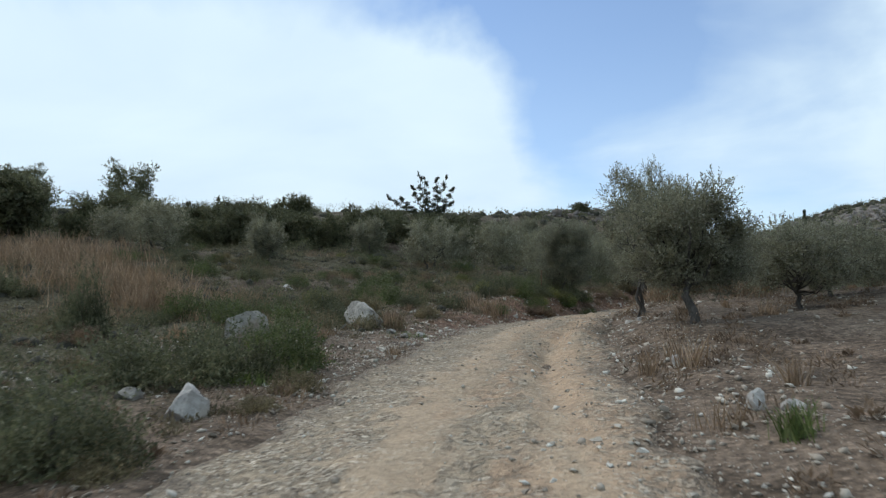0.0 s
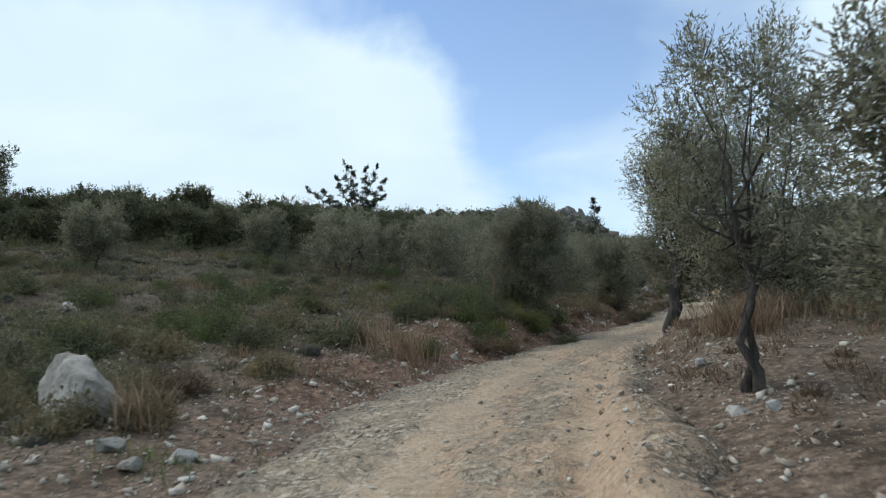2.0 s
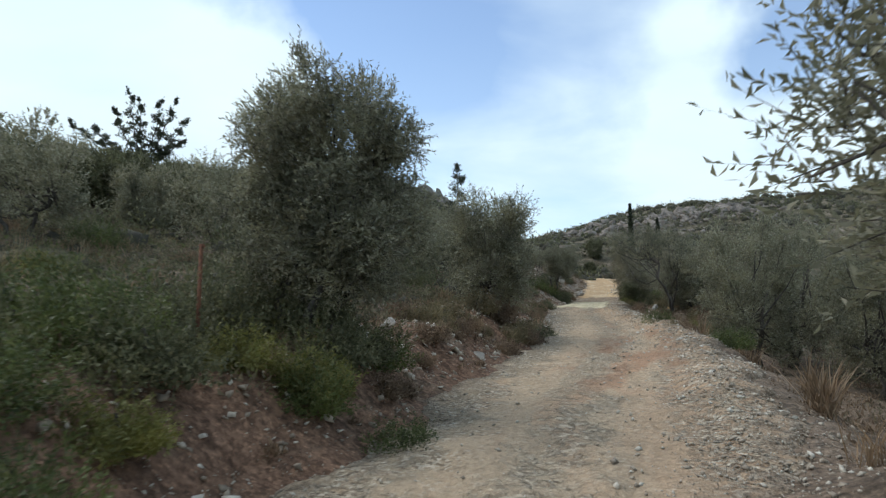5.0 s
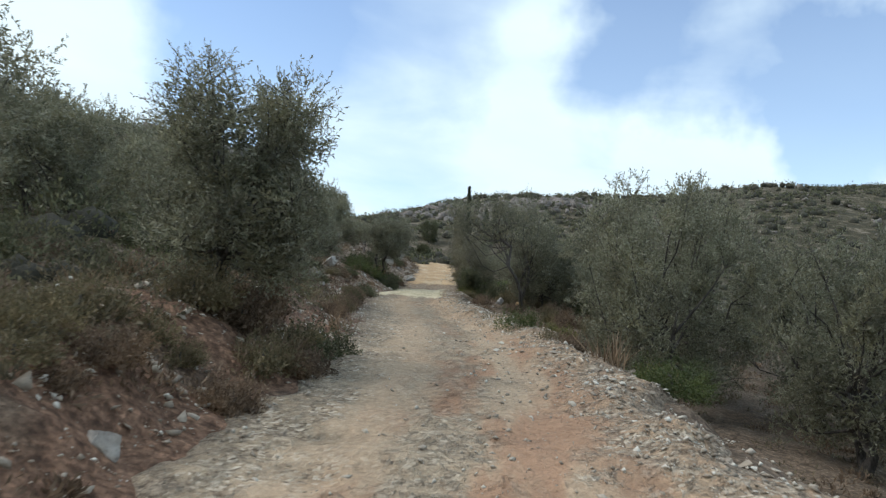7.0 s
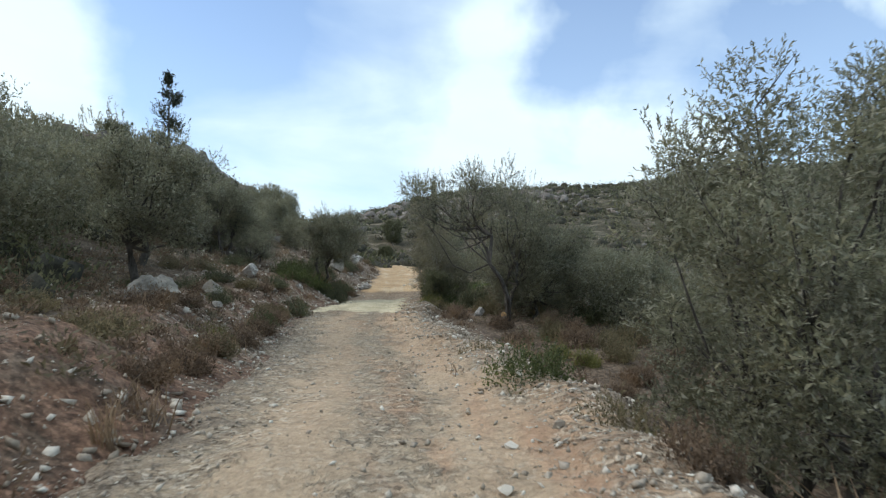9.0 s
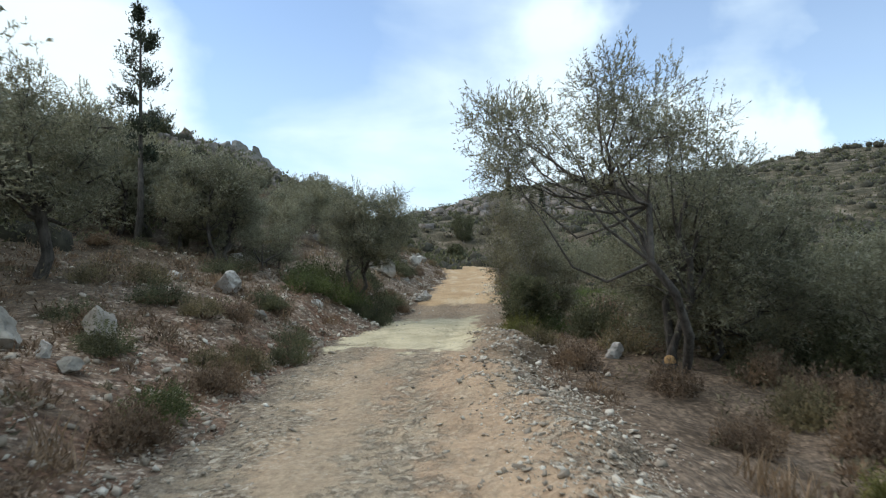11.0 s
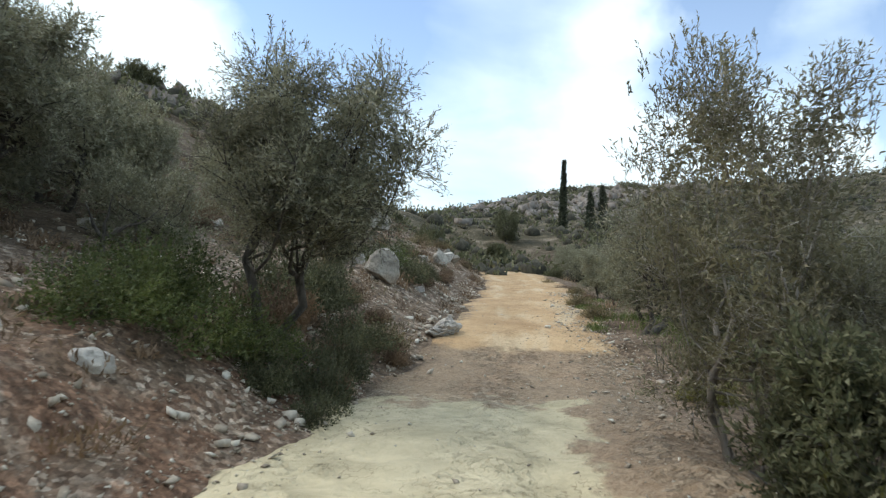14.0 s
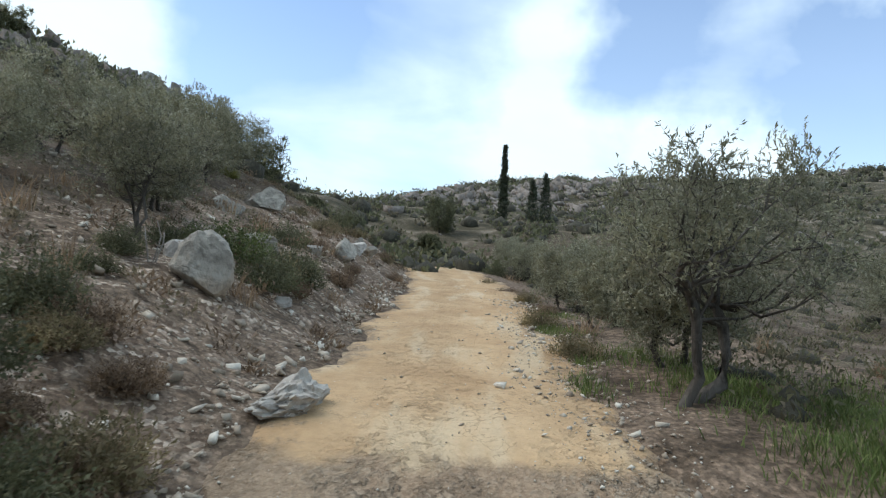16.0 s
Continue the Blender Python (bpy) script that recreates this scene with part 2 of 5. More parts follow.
def ground_material():
    m = Mat("stony_soil", 0.95)
    s, l = m.attr("along"), m.attr("across")
    big, mid, fine = m.noise(0.16, 4.0), m.noise(1.1, 6.0, 0.6), m.noise(9.0, 5.0, 0.65)
    chips = m.cells(11.0, None, "F1", "Color")
    chip_tone = m.n.new("ShaderNodeSeparateColor")
    m.l.new(chips, chip_tone.inputs[0])
    soil = m.ramp(mid, (0.28, (0.060, 0.046, 0.032)), (0.5, (0.110, 0.086, 0.060)), (0.72, (0.175, 0.142, 0.102)))
    scree = m.mix(m.math("MULTIPLY", chip_tone.outputs[0], 0.8), (0.10, 0.086, 0.066), (0.30, 0.27, 0.22))
    tint = m.mix(m.math("MULTIPLY", m.span(m.math("ADD", mid, m.math("MULTIPLY", big, 0.6)), 0.72, 0.95), 0.75), soil, scree)
    green = m.ramp(fine, (0.35, (0.045, 0.055, 0.026)), (0.65, (0.10, 0.112, 0.052)))
    tint = m.mix(m.math("MULTIPLY", m.span(m.math("ADD", big, m.math("MULTIPLY", m.math("SUBTRACT", 40.0, s), 0.003)), 0.44, 0.60), m.math("MULTIPLY", m.math("MAXIMUM", m.span(m.math("MULTIPLY", l, -1.0), 4.0, 7.0), m.math("MULTIPLY", m.span(l, 2.2, 3.2), m.span(s, 66.0, 70.0))), 0.5)), tint, green)
    # trodden pinkish earth along the verges
    verge = m.math("MULTIPLY", m.span(m.math("MULTIPLY", m.math("ABSOLUTE", l), -1.0), -7.2, -4.6), m.span(m.math("ADD", mid, m.math("MULTIPLY", fine, 0.4)), 0.50, 0.78))
    tint = m.mix(m.math("MULTIPLY", verge, 0.8), tint, m.ramp(fine, (0.32, (0.118, 0.089, 0.065)), (0.62, (0.255, 0.20, 0.15))))
    # red earth laid bare in the cut bank
    cut = m.math("MULTIPLY", m.span(l, -5.2, -3.6), m.span(m.math("MULTIPLY", l, -1.0), 1.6, 2.2))
    cut = m.math("MULTIPLY", cut, m.span(s, 14.0, 24.0))
    cut = m.math("MULTIPLY", cut, m.span(m.math("MULTIPLY", s, -1.0), -74.0, -66.0))
    cut = m.math("MULTIPLY", cut, m.span(m.noise(0.9, 4.0), 0.30, 0.50))
    red = m.ramp(fine, (0.30, (0.105, 0.060, 0.040)), (0.60, (0.255, 0.158, 0.107)))
    tint = m.mix(m.math("MULTIPLY", cut, 0.85), tint, red)
    shed = m.math("MULTIPLY", m.math("MULTIPLY", m.span(s, 48.0, 56.0), m.span(l, -7.0, -5.0)), m.math("MULTIPLY", m.span(m.math("MULTIPLY", l, -1.0), 1.2, 2.0), m.span(m.noise(1.7, 5.0, 0.65), 0.42, 0.58)))
    bits = m.n.new("ShaderNodeSeparateColor")
    m.l.new(m.cells(17.0, None, "F1", "Color"), bits.inputs[0])
    tint = m.mix(m.math("MULTIPLY", shed, 0.85), tint, m.ramp(bits.outputs[0], (0.0, (0.13, 0.095, 0.07)), (0.55, (0.28, 0.22, 0.168)), (0.8, (0.40, 0.34, 0.275)), (1.0, (0.66, 0.60, 0.51))))
    # the far slopes are mostly overgrown, with bare ledges between
    away = m.attr("away")
    cover = m.ramp(m.noise(0.5, 6.0, 0.62), (0.38, (0.055, 0.056, 0.034)), (0.51, (0.098, 0.092, 0.058)), (0.58, (0.165, 0.148, 0.105)), (0.68, (0.31, 0.285, 0.235)))
    tint = m.mix(m.math("MULTIPLY", away, 0.92), tint, cover)
    tint = m.mix(0.75, tint, m.ramp(fine, (0.30, 0.5), (0.58, 1.05)), "MULTIPLY")
    grit = m.n.new("ShaderNodeSeparateColor")
    m.l.new(m.cells(27.0, None, "F1", "Color"), grit.inputs[0])
    tint = m.mix(0.8, tint, m.ramp(grit.outputs[0], (0.0, 0.62), (0.75, 1.0), (1.0, 1.5)), "MULTIPLY")
    m.colour(m.mix(1.0, tint, (1.06, 0.98, 0.92), "MULTIPLY"))
    m.bump(m.math("ADD", m.math("ADD", fine, m.math("MULTIPLY", grit.outputs[1], 0.35)), m.math("MULTIPLY", chip_tone.outputs[1], 0.5)), 0.07, 1.0)
    return m.m


def road_material():
    m = Mat("dirt_road", 0.93)
    s, l = m.attr("along"), m.attr("across")
    where = m.n.new("ShaderNodeCombineXYZ")
    m.l.new(s, where.inputs[0])
    m.l.new(l, where.inputs[1])
    drift = m.n.new("ShaderNodeMapping")
    drift.inputs["Scale"].default_value = (0.35, 1.6, 1.0)
    m.l.new(where.outputs[0], drift.inputs[0])
    tracks = m.noise(0.9, 4.0, 0.55, drift.outputs[0])
    mid, fine, grit = m.noise(1.6, 6.0, 0.6), m.noise(11.0, 5.0, 0.65), m.cells(42.0, None, "F1", "Color")
    tone = m.n.new("ShaderNodeSeparateColor")
    m.l.new(grit, tone.inputs[0])
    lumps = m.n.new("ShaderNodeSeparateColor")
    m.l.new(m.cells(15.0, None, "F1", "Color"), lumps.inputs[0])
    wob = m.math("MULTIPLY", m.math("SUBTRACT", mid, 0.5), 4.0)
    sw, lw = m.math("ADD", s, wob), m.math("ADD", l, m.math("MULTIPLY", wob, 0.45))
    # packed gravel, greyer on the outer half, browner in the wheel tracks
    grey = m.mix(tone.outputs[0], (0.325, 0.268, 0.196), (0.475, 0.402, 0.298))
    tan = m.mix(tone.outputs[0], (0.38, 0.277, 0.19), (0.515, 0.39, 0.272))
    tint = m.mix(m.span(m.math("ADD", tracks, m.math("MULTIPLY", l, 0.09)), 0.42, 0.60), grey, tan)
    # wheel tracks worn smoother and paler, broken stone between and outside them
    a1, a2 = m.math("ADD", lw, 1.05), m.math("SUBTRACT", lw, 0.55)
    worn = m.math("MAXIMUM", m.math("SUBTRACT", 1.0, m.span(m.math("ABSOLUTE", a1), 0.2, 0.6)), m.math("SUBTRACT", 1.0, m.span(m.math("ABSOLUTE", a2), 0.2, 0.6)))
    tint = m.mix(m.math("MULTIPLY", worn, 0.45), tint, (0.485, 0.375, 0.264))
    rubble = m.math("MULTIPLY", m.math("SUBTRACT", 1.0, worn), m.span(m.noise(5.5, 5.0, 0.7), 0.46, 0.60))
    tint = m.mix(m.math("MULTIPLY", rubble, 0.7), tint, m.mix(lumps.outputs[2], (0.26, 0.225, 0.175), (0.60, 0.55, 0.45)))
    chip = m.n.new("ShaderNodeSeparateColor")
    m.l.new(m.cells(24.0, None, "F1", "Color"), chip.inputs[0])
    sides = m.math("MAXIMUM", m.span(m.math("MULTIPLY", lw, -1.0), 0.9, 1.6), m.span(lw, 0.75, 1.3))
    loose_part = m.math("MULTIPLY", m.math("ADD", 0.25, m.math("MULTIPLY", sides, 0.75)), m.span(m.noise(2.3, 4.0, 0.65), 0.40, 0.56))
    tint = m.mix(m.math("MULTIPLY", loose_part, m.span(chip.outputs[0], 0.66, 0.74)), tint, m.mix(chip.outputs[1], (0.46, 0.40, 0.31), (0.68, 0.63, 0.53)))
    tint = m.mix(m.math("MULTIPLY", loose_part, m.span(m.math("MULTIPLY", chip.outputs[0], -1.0), -0.20, -0.12)), tint, (0.21, 0.17, 0.125))
    # rubble and soil creep in from the sides
    rim = m.span(m.math("ADD", m.attr("rim"), m.math("MULTIPLY", m.math("SUBTRACT", m.noise(3.2, 5.0, 0.7), 0.5), 2.2)), -0.55, 0.0)
    tint = m.mix(m.math("MULTIPLY", rim, 0.85), tint, m.mix(tone.outputs[2], (0.13, 0.105, 0.08), (0.34, 0.295, 0.235)))
    # reddish earth showing through half way
    rust = m.math("MULTIPLY", m.span(sw, 34.0, 37.0), m.span(m.math("MULTIPLY", sw, -1.0), -52.0, -42.0))
    rust = m.math("MULTIPLY", rust, m.math("MULTIPLY", m.span(tracks, 0.46, 0.60), m.math("MULTIPLY", m.span(lw, -1.0, -0.3), m.span(m.math("MULTIPLY", lw, -1.0), -1.5, -0.7))))
    tint = m.mix(m.math("MULTIPLY", rust, 0.75), tint, (0.37, 0.225, 0.145))
    # bare brown earth before the climb and beside the slab
    earth = m.math("MULTIPLY", m.span(sw, 58.0, 61.0), m.math("MAXIMUM", m.span(sw, 68.3, 69.0), m.span(lw, 0.3, 0.9)))
    tint = m.mix(m.math("MULTIPLY", earth, 0.7), tint, m.mix(tone.outputs[0], (0.215, 0.165, 0.115), (0.34, 0.275, 0.205)))
    # old pale concrete slab
    slab = m.math("MULTIPLY", m.span(sw, 61.7, 62.2), m.span(m.math("MULTIPLY", sw, -1.0), -68.3, -67.9))
    slab = m.math("MULTIPLY", slab, m.math("MULTIPLY", m.span(lw, -2.25, -2.0), m.span(m.math("MULTIPLY", lw, -1.0), -0.75, -0.5)))
    pale = m.ramp(mid, (0.35, (0.50, 0.465, 0.325)), (0.65, (0.66, 0.62, 0.45)))
    tint = m.mix(m.math("MULTIPLY", slab, 0.92), tint, pale)
    # ochre concrete on the climb
    climb = m.span(m.math("ADD", s, m.math("MULTIPLY", wob, 0.2)), 71.5, 71.8)
    ochre = m.ramp(m.noise(0.8, 4.0), (0.35, (0.44, 0.31, 0.178)), (0.65, (0.54, 0.405, 0.25)))
    ochre = m.mix(m.span(tracks, 0.5, 0.66), ochre, (0.57, 0.475, 0.33))
    tint = m.mix(m.math("MULTIPLY", climb, 0.95), tint, ochre)
    fray = m.span(m.math("ADD", m.attr("rim"), m.math("MULTIPLY", m.math("SUBTRACT", m.noise(4.5, 5.0, 0.7), 0.5), 1.6)), -0.30, 0.0)
    tint = m.mix(m.math("MULTIPLY", m.math("MULTIPLY", fray, climb), 0.85), tint, m.mix(tone.outputs[2], (0.16, 0.125, 0.09), (0.34, 0.28, 0.21)))
    wobbly = m.n.new("ShaderNodeVectorMath")
    m.l.new(m.place(), wobbly.inputs[0])
    shake = m.node("ShaderNodeTexNoise", Scale=3.0, Detail=4.0)
    m.l.new(m.place(), shake.inputs["Vector"])
    m.l.new(shake.outputs["Color"], wobbly.inputs[1])
    crack = m.cells(2.6, wobbly.outputs[0], "DISTANCE_TO_EDGE")
    lines = m.math("MULTIPLY", m.math("SUBTRACT", 1.0, m.span(crack, 0.006, 0.03)), m.math("MAXIMUM", climb, slab))
    tint = m.mix(m.math("MULTIPLY", m.math("MULTIPLY", lines, m.span(m.noise(0.7), 0.46, 0.6)), 0.5), tint, (0.20, 0.16, 0.10))
    smooth = m.math("MAXIMUM", climb, slab)
    shade = m.ramp(m.math("ADD", m.math("MULTIPLY", fine, 0.6), m.math("MULTIPLY", mid, 0.4)), (0.34, 0.62), (0.56, 1.08))
    tint = m.mix(m.math("SUBTRACT", 0.85, m.math("MULTIPLY", smooth, 0.45)), tint, shade, "MULTIPLY")
    m.colour(m.mix(1.0, tint, (1.05, 0.98, 0.91), "MULTIPLY"))
    rough = m.math("ADD", m.math("MULTIPLY", fine, 0.8), m.math("MULTIPLY", tone.outputs[1], 0.5))
    rough = m.math("ADD", rough, m.math("MULTIPLY", m.math("MULTIPLY", lumps.outputs[1], rubble), 0.9))
    rough = m.math("ADD", rough, m.math("MULTIPLY", m.math("MULTIPLY", chip.outputs[0], loose_part), 0.8))
    m.bump(m.math("MULTIPLY", rough, m.math("SUBTRACT", 1.0, m.math("MULTIPLY", smooth, 0.6))), 0.07, 1.0)
    return m.m


GROUND, ROAD = ground_material(), road_material()
rust_mat = Mat("rusty_iron", 0.85)
rust_mat.colour(rust_mat.ramp(rust_mat.noise(25.0), (0.35, (0.07, 0.03, 0.018)), (0.65, (0.17, 0.075, 0.04))))
RUST = rust_mat.m


# ---- the lie of the land ----
# road axis: x, y and height of its surface; the last points only carry the valley on
AXIS = [(3.6, -600, -12), (3.4, -150, -7), (3.2, -40, -2.6), (2.8, -20, -1.5), (2.331, -0.604, -0.38), (2.636, 5.352, 0.11), (3.27, 10.66, 0.495),
        (4.099, 15.627, 0.85), (5.35, 20.8, 1.16), (7.249, 25.704, 1.366), (9.297, 29.527, 1.48), (11.189, 32.746, 1.68),
        (12.518, 34.82, 1.80)]
AXIS += [(14.9, 38.5, 2.02), (17.475, 43.098, 2.22), (19.325, 47.152, 2.32), (20.913, 50.828, 2.46),
        (22.396, 53.995, 2.65), (23.898, 56.757, 2.83), (25.476, 59.535, 2.99), (27.1, 62.4, 3.17), (28.25, 64.6, 3.34), (28.7, 65.4, 3.62),
        (30.7, 68.9, 4.02), (33.3, 73.2, 4.40), (35.8, 77.6, 4.75), (38.2, 82.4, 5.2), (40.1, 87.5, 5.75), (41.2, 92.5, 6.2),
        (40.9, 98, 6.4), (41, 110, 6.2), (47, 140, 6.2), (70, 220, 8), (140, 420, 10), (250, 800, 10)]


def spline(points, step=0.5):
    a = np.array(points, float)
    gap = np.linalg.norm(np.diff(a[:, :2], axis=0), axis=1)
    out = []
    for i in range(len(a) - 1):
        p0, p1, p2, p3 = a[max(i - 1, 0)], a[i], a[i + 1], a[min(i + 2, len(a) - 1)]
        n = max(1, int(round(min(gap[i], 40) / step)))
        if gap[i] > 9:
            p0, p3 = 2 * p1 - p2, 2 * p2 - p1
        for k in range(n):
            u = k / n
            out.append(0.5 * (2 * p1 + (p2 - p0) * u + (2 * p0 - 5 * p1 + 4 * p2 - p3) * u * u + (3 * p1 - p0 - 3 * p2 + p3) * u ** 3))
    return np.array(out + [a[-1]])


AX = spline(AXIS)
AX_S = np.r_[0, np.cumsum(np.linalg.norm(np.diff(AX[:, :2], axis=0), axis=1))]
AX_S -= AX_S[np.argmin(np.abs(AX[:, 1] + 0.604))]
AX_T = np.gradient(AX[:, :2], axis=0)
AX_T /= np.linalg.norm(AX_T, axis=1)[:, None]


def along_across(x, y):
    """Metres along the road axis, metres to its right, and the road's height there."""
    x, y = np.ravel(np.asarray(x, float)), np.ravel(np.asarray(y, float))
    s, l = np.empty_like(x), np.empty_like(x)
    for a in range(0, len(x), 4000):
        b = slice(a, a + 4000)
        dx, dy = x[b, None] - AX[None, :, 0], y[b, None] - AX[None, :, 1]
        i = np.argmin(dx * dx + dy * dy, axis=1)
        k = np.arange(len(i))
        ex, ey, tx, ty = dx[k, i], dy[k, i], AX_T[i, 0], AX_T[i, 1]
        s[b] = AX_S[i] + np.clip(ex * tx + ey * ty, -0.6, 0.6)
        l[b] = ex * ty - ey * tx
    # far from the road the land changes with the northing alone
    plain = np.interp(y, AX[:, 1], AX_S)
    far = step01(7, 26, np.abs(l))
    s = s * (1 - far) + plain * far
    return s, l, np.interp(s, AX_S, AX[:, 2])


def step01(a, b, v):
    u = np.clip((v - a) / (b - a), 0, 1)
    return u * u * (3 - 2 * u)


def value_noise(x, y, seed=0):
    xi, yi = np.floor(x).astype(np.int64), np.floor(y).astype(np.int64)
    fx, fy = x - xi, y - yi
    fx, fy = fx * fx * (3 - 2 * fx), fy * fy * (3 - 2 * fy)

    def h(i, j):
        n = (i * 374761393 + j * 668265263 + seed * 1442695041) & 0x7FFFFFFF
        n = ((n ^ (n >> 13)) * 1274126177) & 0x7FFFFFFF
        return ((n ^ (n >> 16)) & 0xFFFF) / 65535.0

    a, b, c, d = h(xi, yi), h(xi + 1, yi), h(xi, yi + 1), h(xi + 1, yi + 1)
    return (a * (1 - fx) + b * fx) * (1 - fy) + (c * (1 - fx) + d * fx) * fy - 0.5


def fbm(x, y, octaves=4, seed=0):
    total, size = 0, 1.0
    for k in range(octaves):
        total = total + size * value_noise(x * 2 ** k + 17.3 * k, y * 2 ** k - 9.1 * k, seed + k)
        size *= 0.5
    return total


def at(s, stops, values):
    return np.interp(s, stops, values)


def ragged(s):
    return 0.12 * np.sin(1.31 * s) + 0.09 * np.sin(3.17 * s + 1) + 0.06 * np.sin(7.3 * s + 2) + 0.04 * np.sin(15.1 * s)


def left_edge(s):
    return at(s, [0, 20, 30, 64, 68, 72, 76, 90], [3.0, 2.8, 2.3, 2.35, 1.9, 1.45, 1.35, 1.7]) + ragged(s)


def right_edge(s):
    return at(s, [0, 20, 28, 34, 38, 42, 48, 52, 58, 70, 74, 90], [1.6, 1.4, 1.2, 2.4, 2.3, 1.95, 1.85, 1.9, 1.6, 1.8, 1.6, 1.7]) + ragged(s + 50)


def side_height(s, l):
    """Height beside the road over its surface."""
    out, edge = -l, left_edge(s)
    bank = at(s, [-10, 10, 18, 25, 30, 40, 50, 60, 66, 72, 80, 100], [.03, .03, .1, .7, 1.0, .85, .9, .75, 1.05, .85, 1.2, 1.4])
    wide = at(s, [0, 25, 40, 56, 64, 70], [2, 1.5, 1.3, 2.6, 1.6, 2.4])
    rise = at(s, [0, 15, 30, 45, 60, 72, 95, 115], [.06, .09, .125, .19, .24, .29, .48, .50])
    reach = at(s, [0, 45, 62, 78, 95, 130, 200], [70, 60, 48, 34, 24, 22, 14])
    beyond = np.maximum(out - edge - wide, 0)
    left = bank * step01(edge - 0.1, edge + wide, out) + rise * reach * (1 - np.exp(-beyond / reach))
    edge = right_edge(s)
    drop = at(s, [0, 12, 20, 25, 27.5, 30, 34, 40, 50, 55, 60, 66, 72, 85, 100], [.15, .2, .3, .45, .7, .4, -.5, -1.4, -1.4, -.5, -.15, -.2, .1, -.2, -.4])
    wide = at(s, [0, 22, 27, 31, 37, 50, 60], [1.5, 1.2, .7, 1.2, 1.9, 2.0, 2.0])
    fall = at(s, [0, 20, 35, 60, 100], [.03, .02, -.07, -.10, -.05])
    right = drop * step01(edge, edge + wide, l) + fall * 22 * (1 - np.exp(-np.maximum(l - edge - 2.5, 0) / 22))
    return np.where(l < 0, left, right)


def far_hills(x, y):
    u, v = (x - 20) * 0.72 + (y - 45) * 0.69, -(x - 20) * 0.69 + (y - 45) * 0.72
    ridge = step01(28, 175, u) * (23 + 2.2 * np.sin(v * 0.021 + 1) + 1.2 * np.sin(v * 0.05) + 6 * fbm(x / 45, y / 45, 4, 31)) * (1 - 0.30 * step01(10, 110, v)) + 7.0 * step01(25, -50, v) * step01(60, 170, u) - step01(200, 700, u) * 14 - 4.6 * step01(34, 62, v) * step01(60, 120, u)
    knoll = 5.2 * np.exp(-((x - 25) / 20) ** 2 - ((y - 116) / 20) ** 2)
    return ridge + knoll * step01(84, 106, y)


def land(x, y, relief=True):
    x, y = np.ravel(np.asarray(x, float)), np.ravel(np.asarray(y, float))
    s, l, z = along_across(x, y)
    z = z + side_height(s, l) + far_hills(x, y) * (1 - (1 - step01(4, 18, np.abs(l))) * (1 - step01(102, 125, s)))
    if relief:
        off = np.maximum(-l - left_edge(s), l - right_edge(s))
        wild = step01(0.0, 2.0, off)
        z = z + wild * (0.32 * fbm(x / 2.3, y / 2.3, 5, 3) + 0.7 * step01(6, 25, off) * fbm(x / 9, y / 9, 3, 8))
        # the bed of the road lies a little deeper than the road itself
        z = z - 0.16 * (1 - step01(-0.45, 0.1, off)) * ((s > -30) & (s < 103))
    return z


def land_z(x, y):
    return float(land([x], [y])[0])


# ---- building helpers ----
def mesh_of(name, verts, faces, material, smooth=False):
    """A mesh from arrays: verts (n, 3), faces (m, k)."""
    me = bpy.data.meshes.new(name)
    verts, faces = np.asarray(verts, np.float32), np.asarray(faces, np.int32)
    me.vertices.add(len(verts))
    me.vertices.foreach_set("co", verts.ravel())
    k = faces.shape[1]
    me.loops.add(faces.size)
    me.loops.foreach_set("vertex_index", faces.ravel())
    me.polygons.add(len(faces))
    me.polygons.foreach_set("loop_start", np.arange(0, faces.size, k, dtype=np.int32))
    if smooth:
        me.polygons.foreach_set("use_smooth", np.ones(len(faces), bool))
    me.update(calc_edges=True)
    me.materials.append(material)
    return me


def part(name, me, parent, label=""):
    ob = new(name, me)
    ob.parent = parent
    return tagged(ob, label)


def thing(name, x, y, z, label, category, group="", turn=0.0):
    ob = new(name)
    ob.empty_display_size = 0.2
    ob.matrix_basis = pose(x, y, z, 0, 0, turn)
    return tagged(ob, label, category, group)


def float_attribute(me, name, values):
    a = me.attributes.new(name, "FLOAT", "POINT")
    a.data.foreach_set("value", np.asarray(values, np.float32))


def unit(v):
    return v / np.maximum(np.linalg.norm(v, axis=-1, keepdims=True), 1e-9)


class Heap:
    """Collects pieces into one mesh of triangles; a piece may take the second material."""

    def __init__(self):
        self.v, self.f, self.k, self.count = [], [], [], 0

    def add(self, verts, faces, slot=0):
        faces = np.asarray(faces, int)
        if faces.shape[1] == 4:
            faces = np.vstack([faces[:, [0, 1, 2]], faces[faces[:, 2] != faces[:, 3]][:, [0, 2, 3]]])
        self.v.append(np.asarray(verts, float))
        self.f.append(faces + self.count)
        self.k.append(np.full(len(faces), slot))
        self.count += len(verts)

    def mesh(self, name, material, smooth=False, second=None):
        me = mesh_of(name, np.vstack(self.v), np.vstack(self.f), material, smooth)
        if second:
            me.materials.append(second)
            me.polygons.foreach_set("material_index", np.concatenate(self.k).astype(np.int32))
        return me


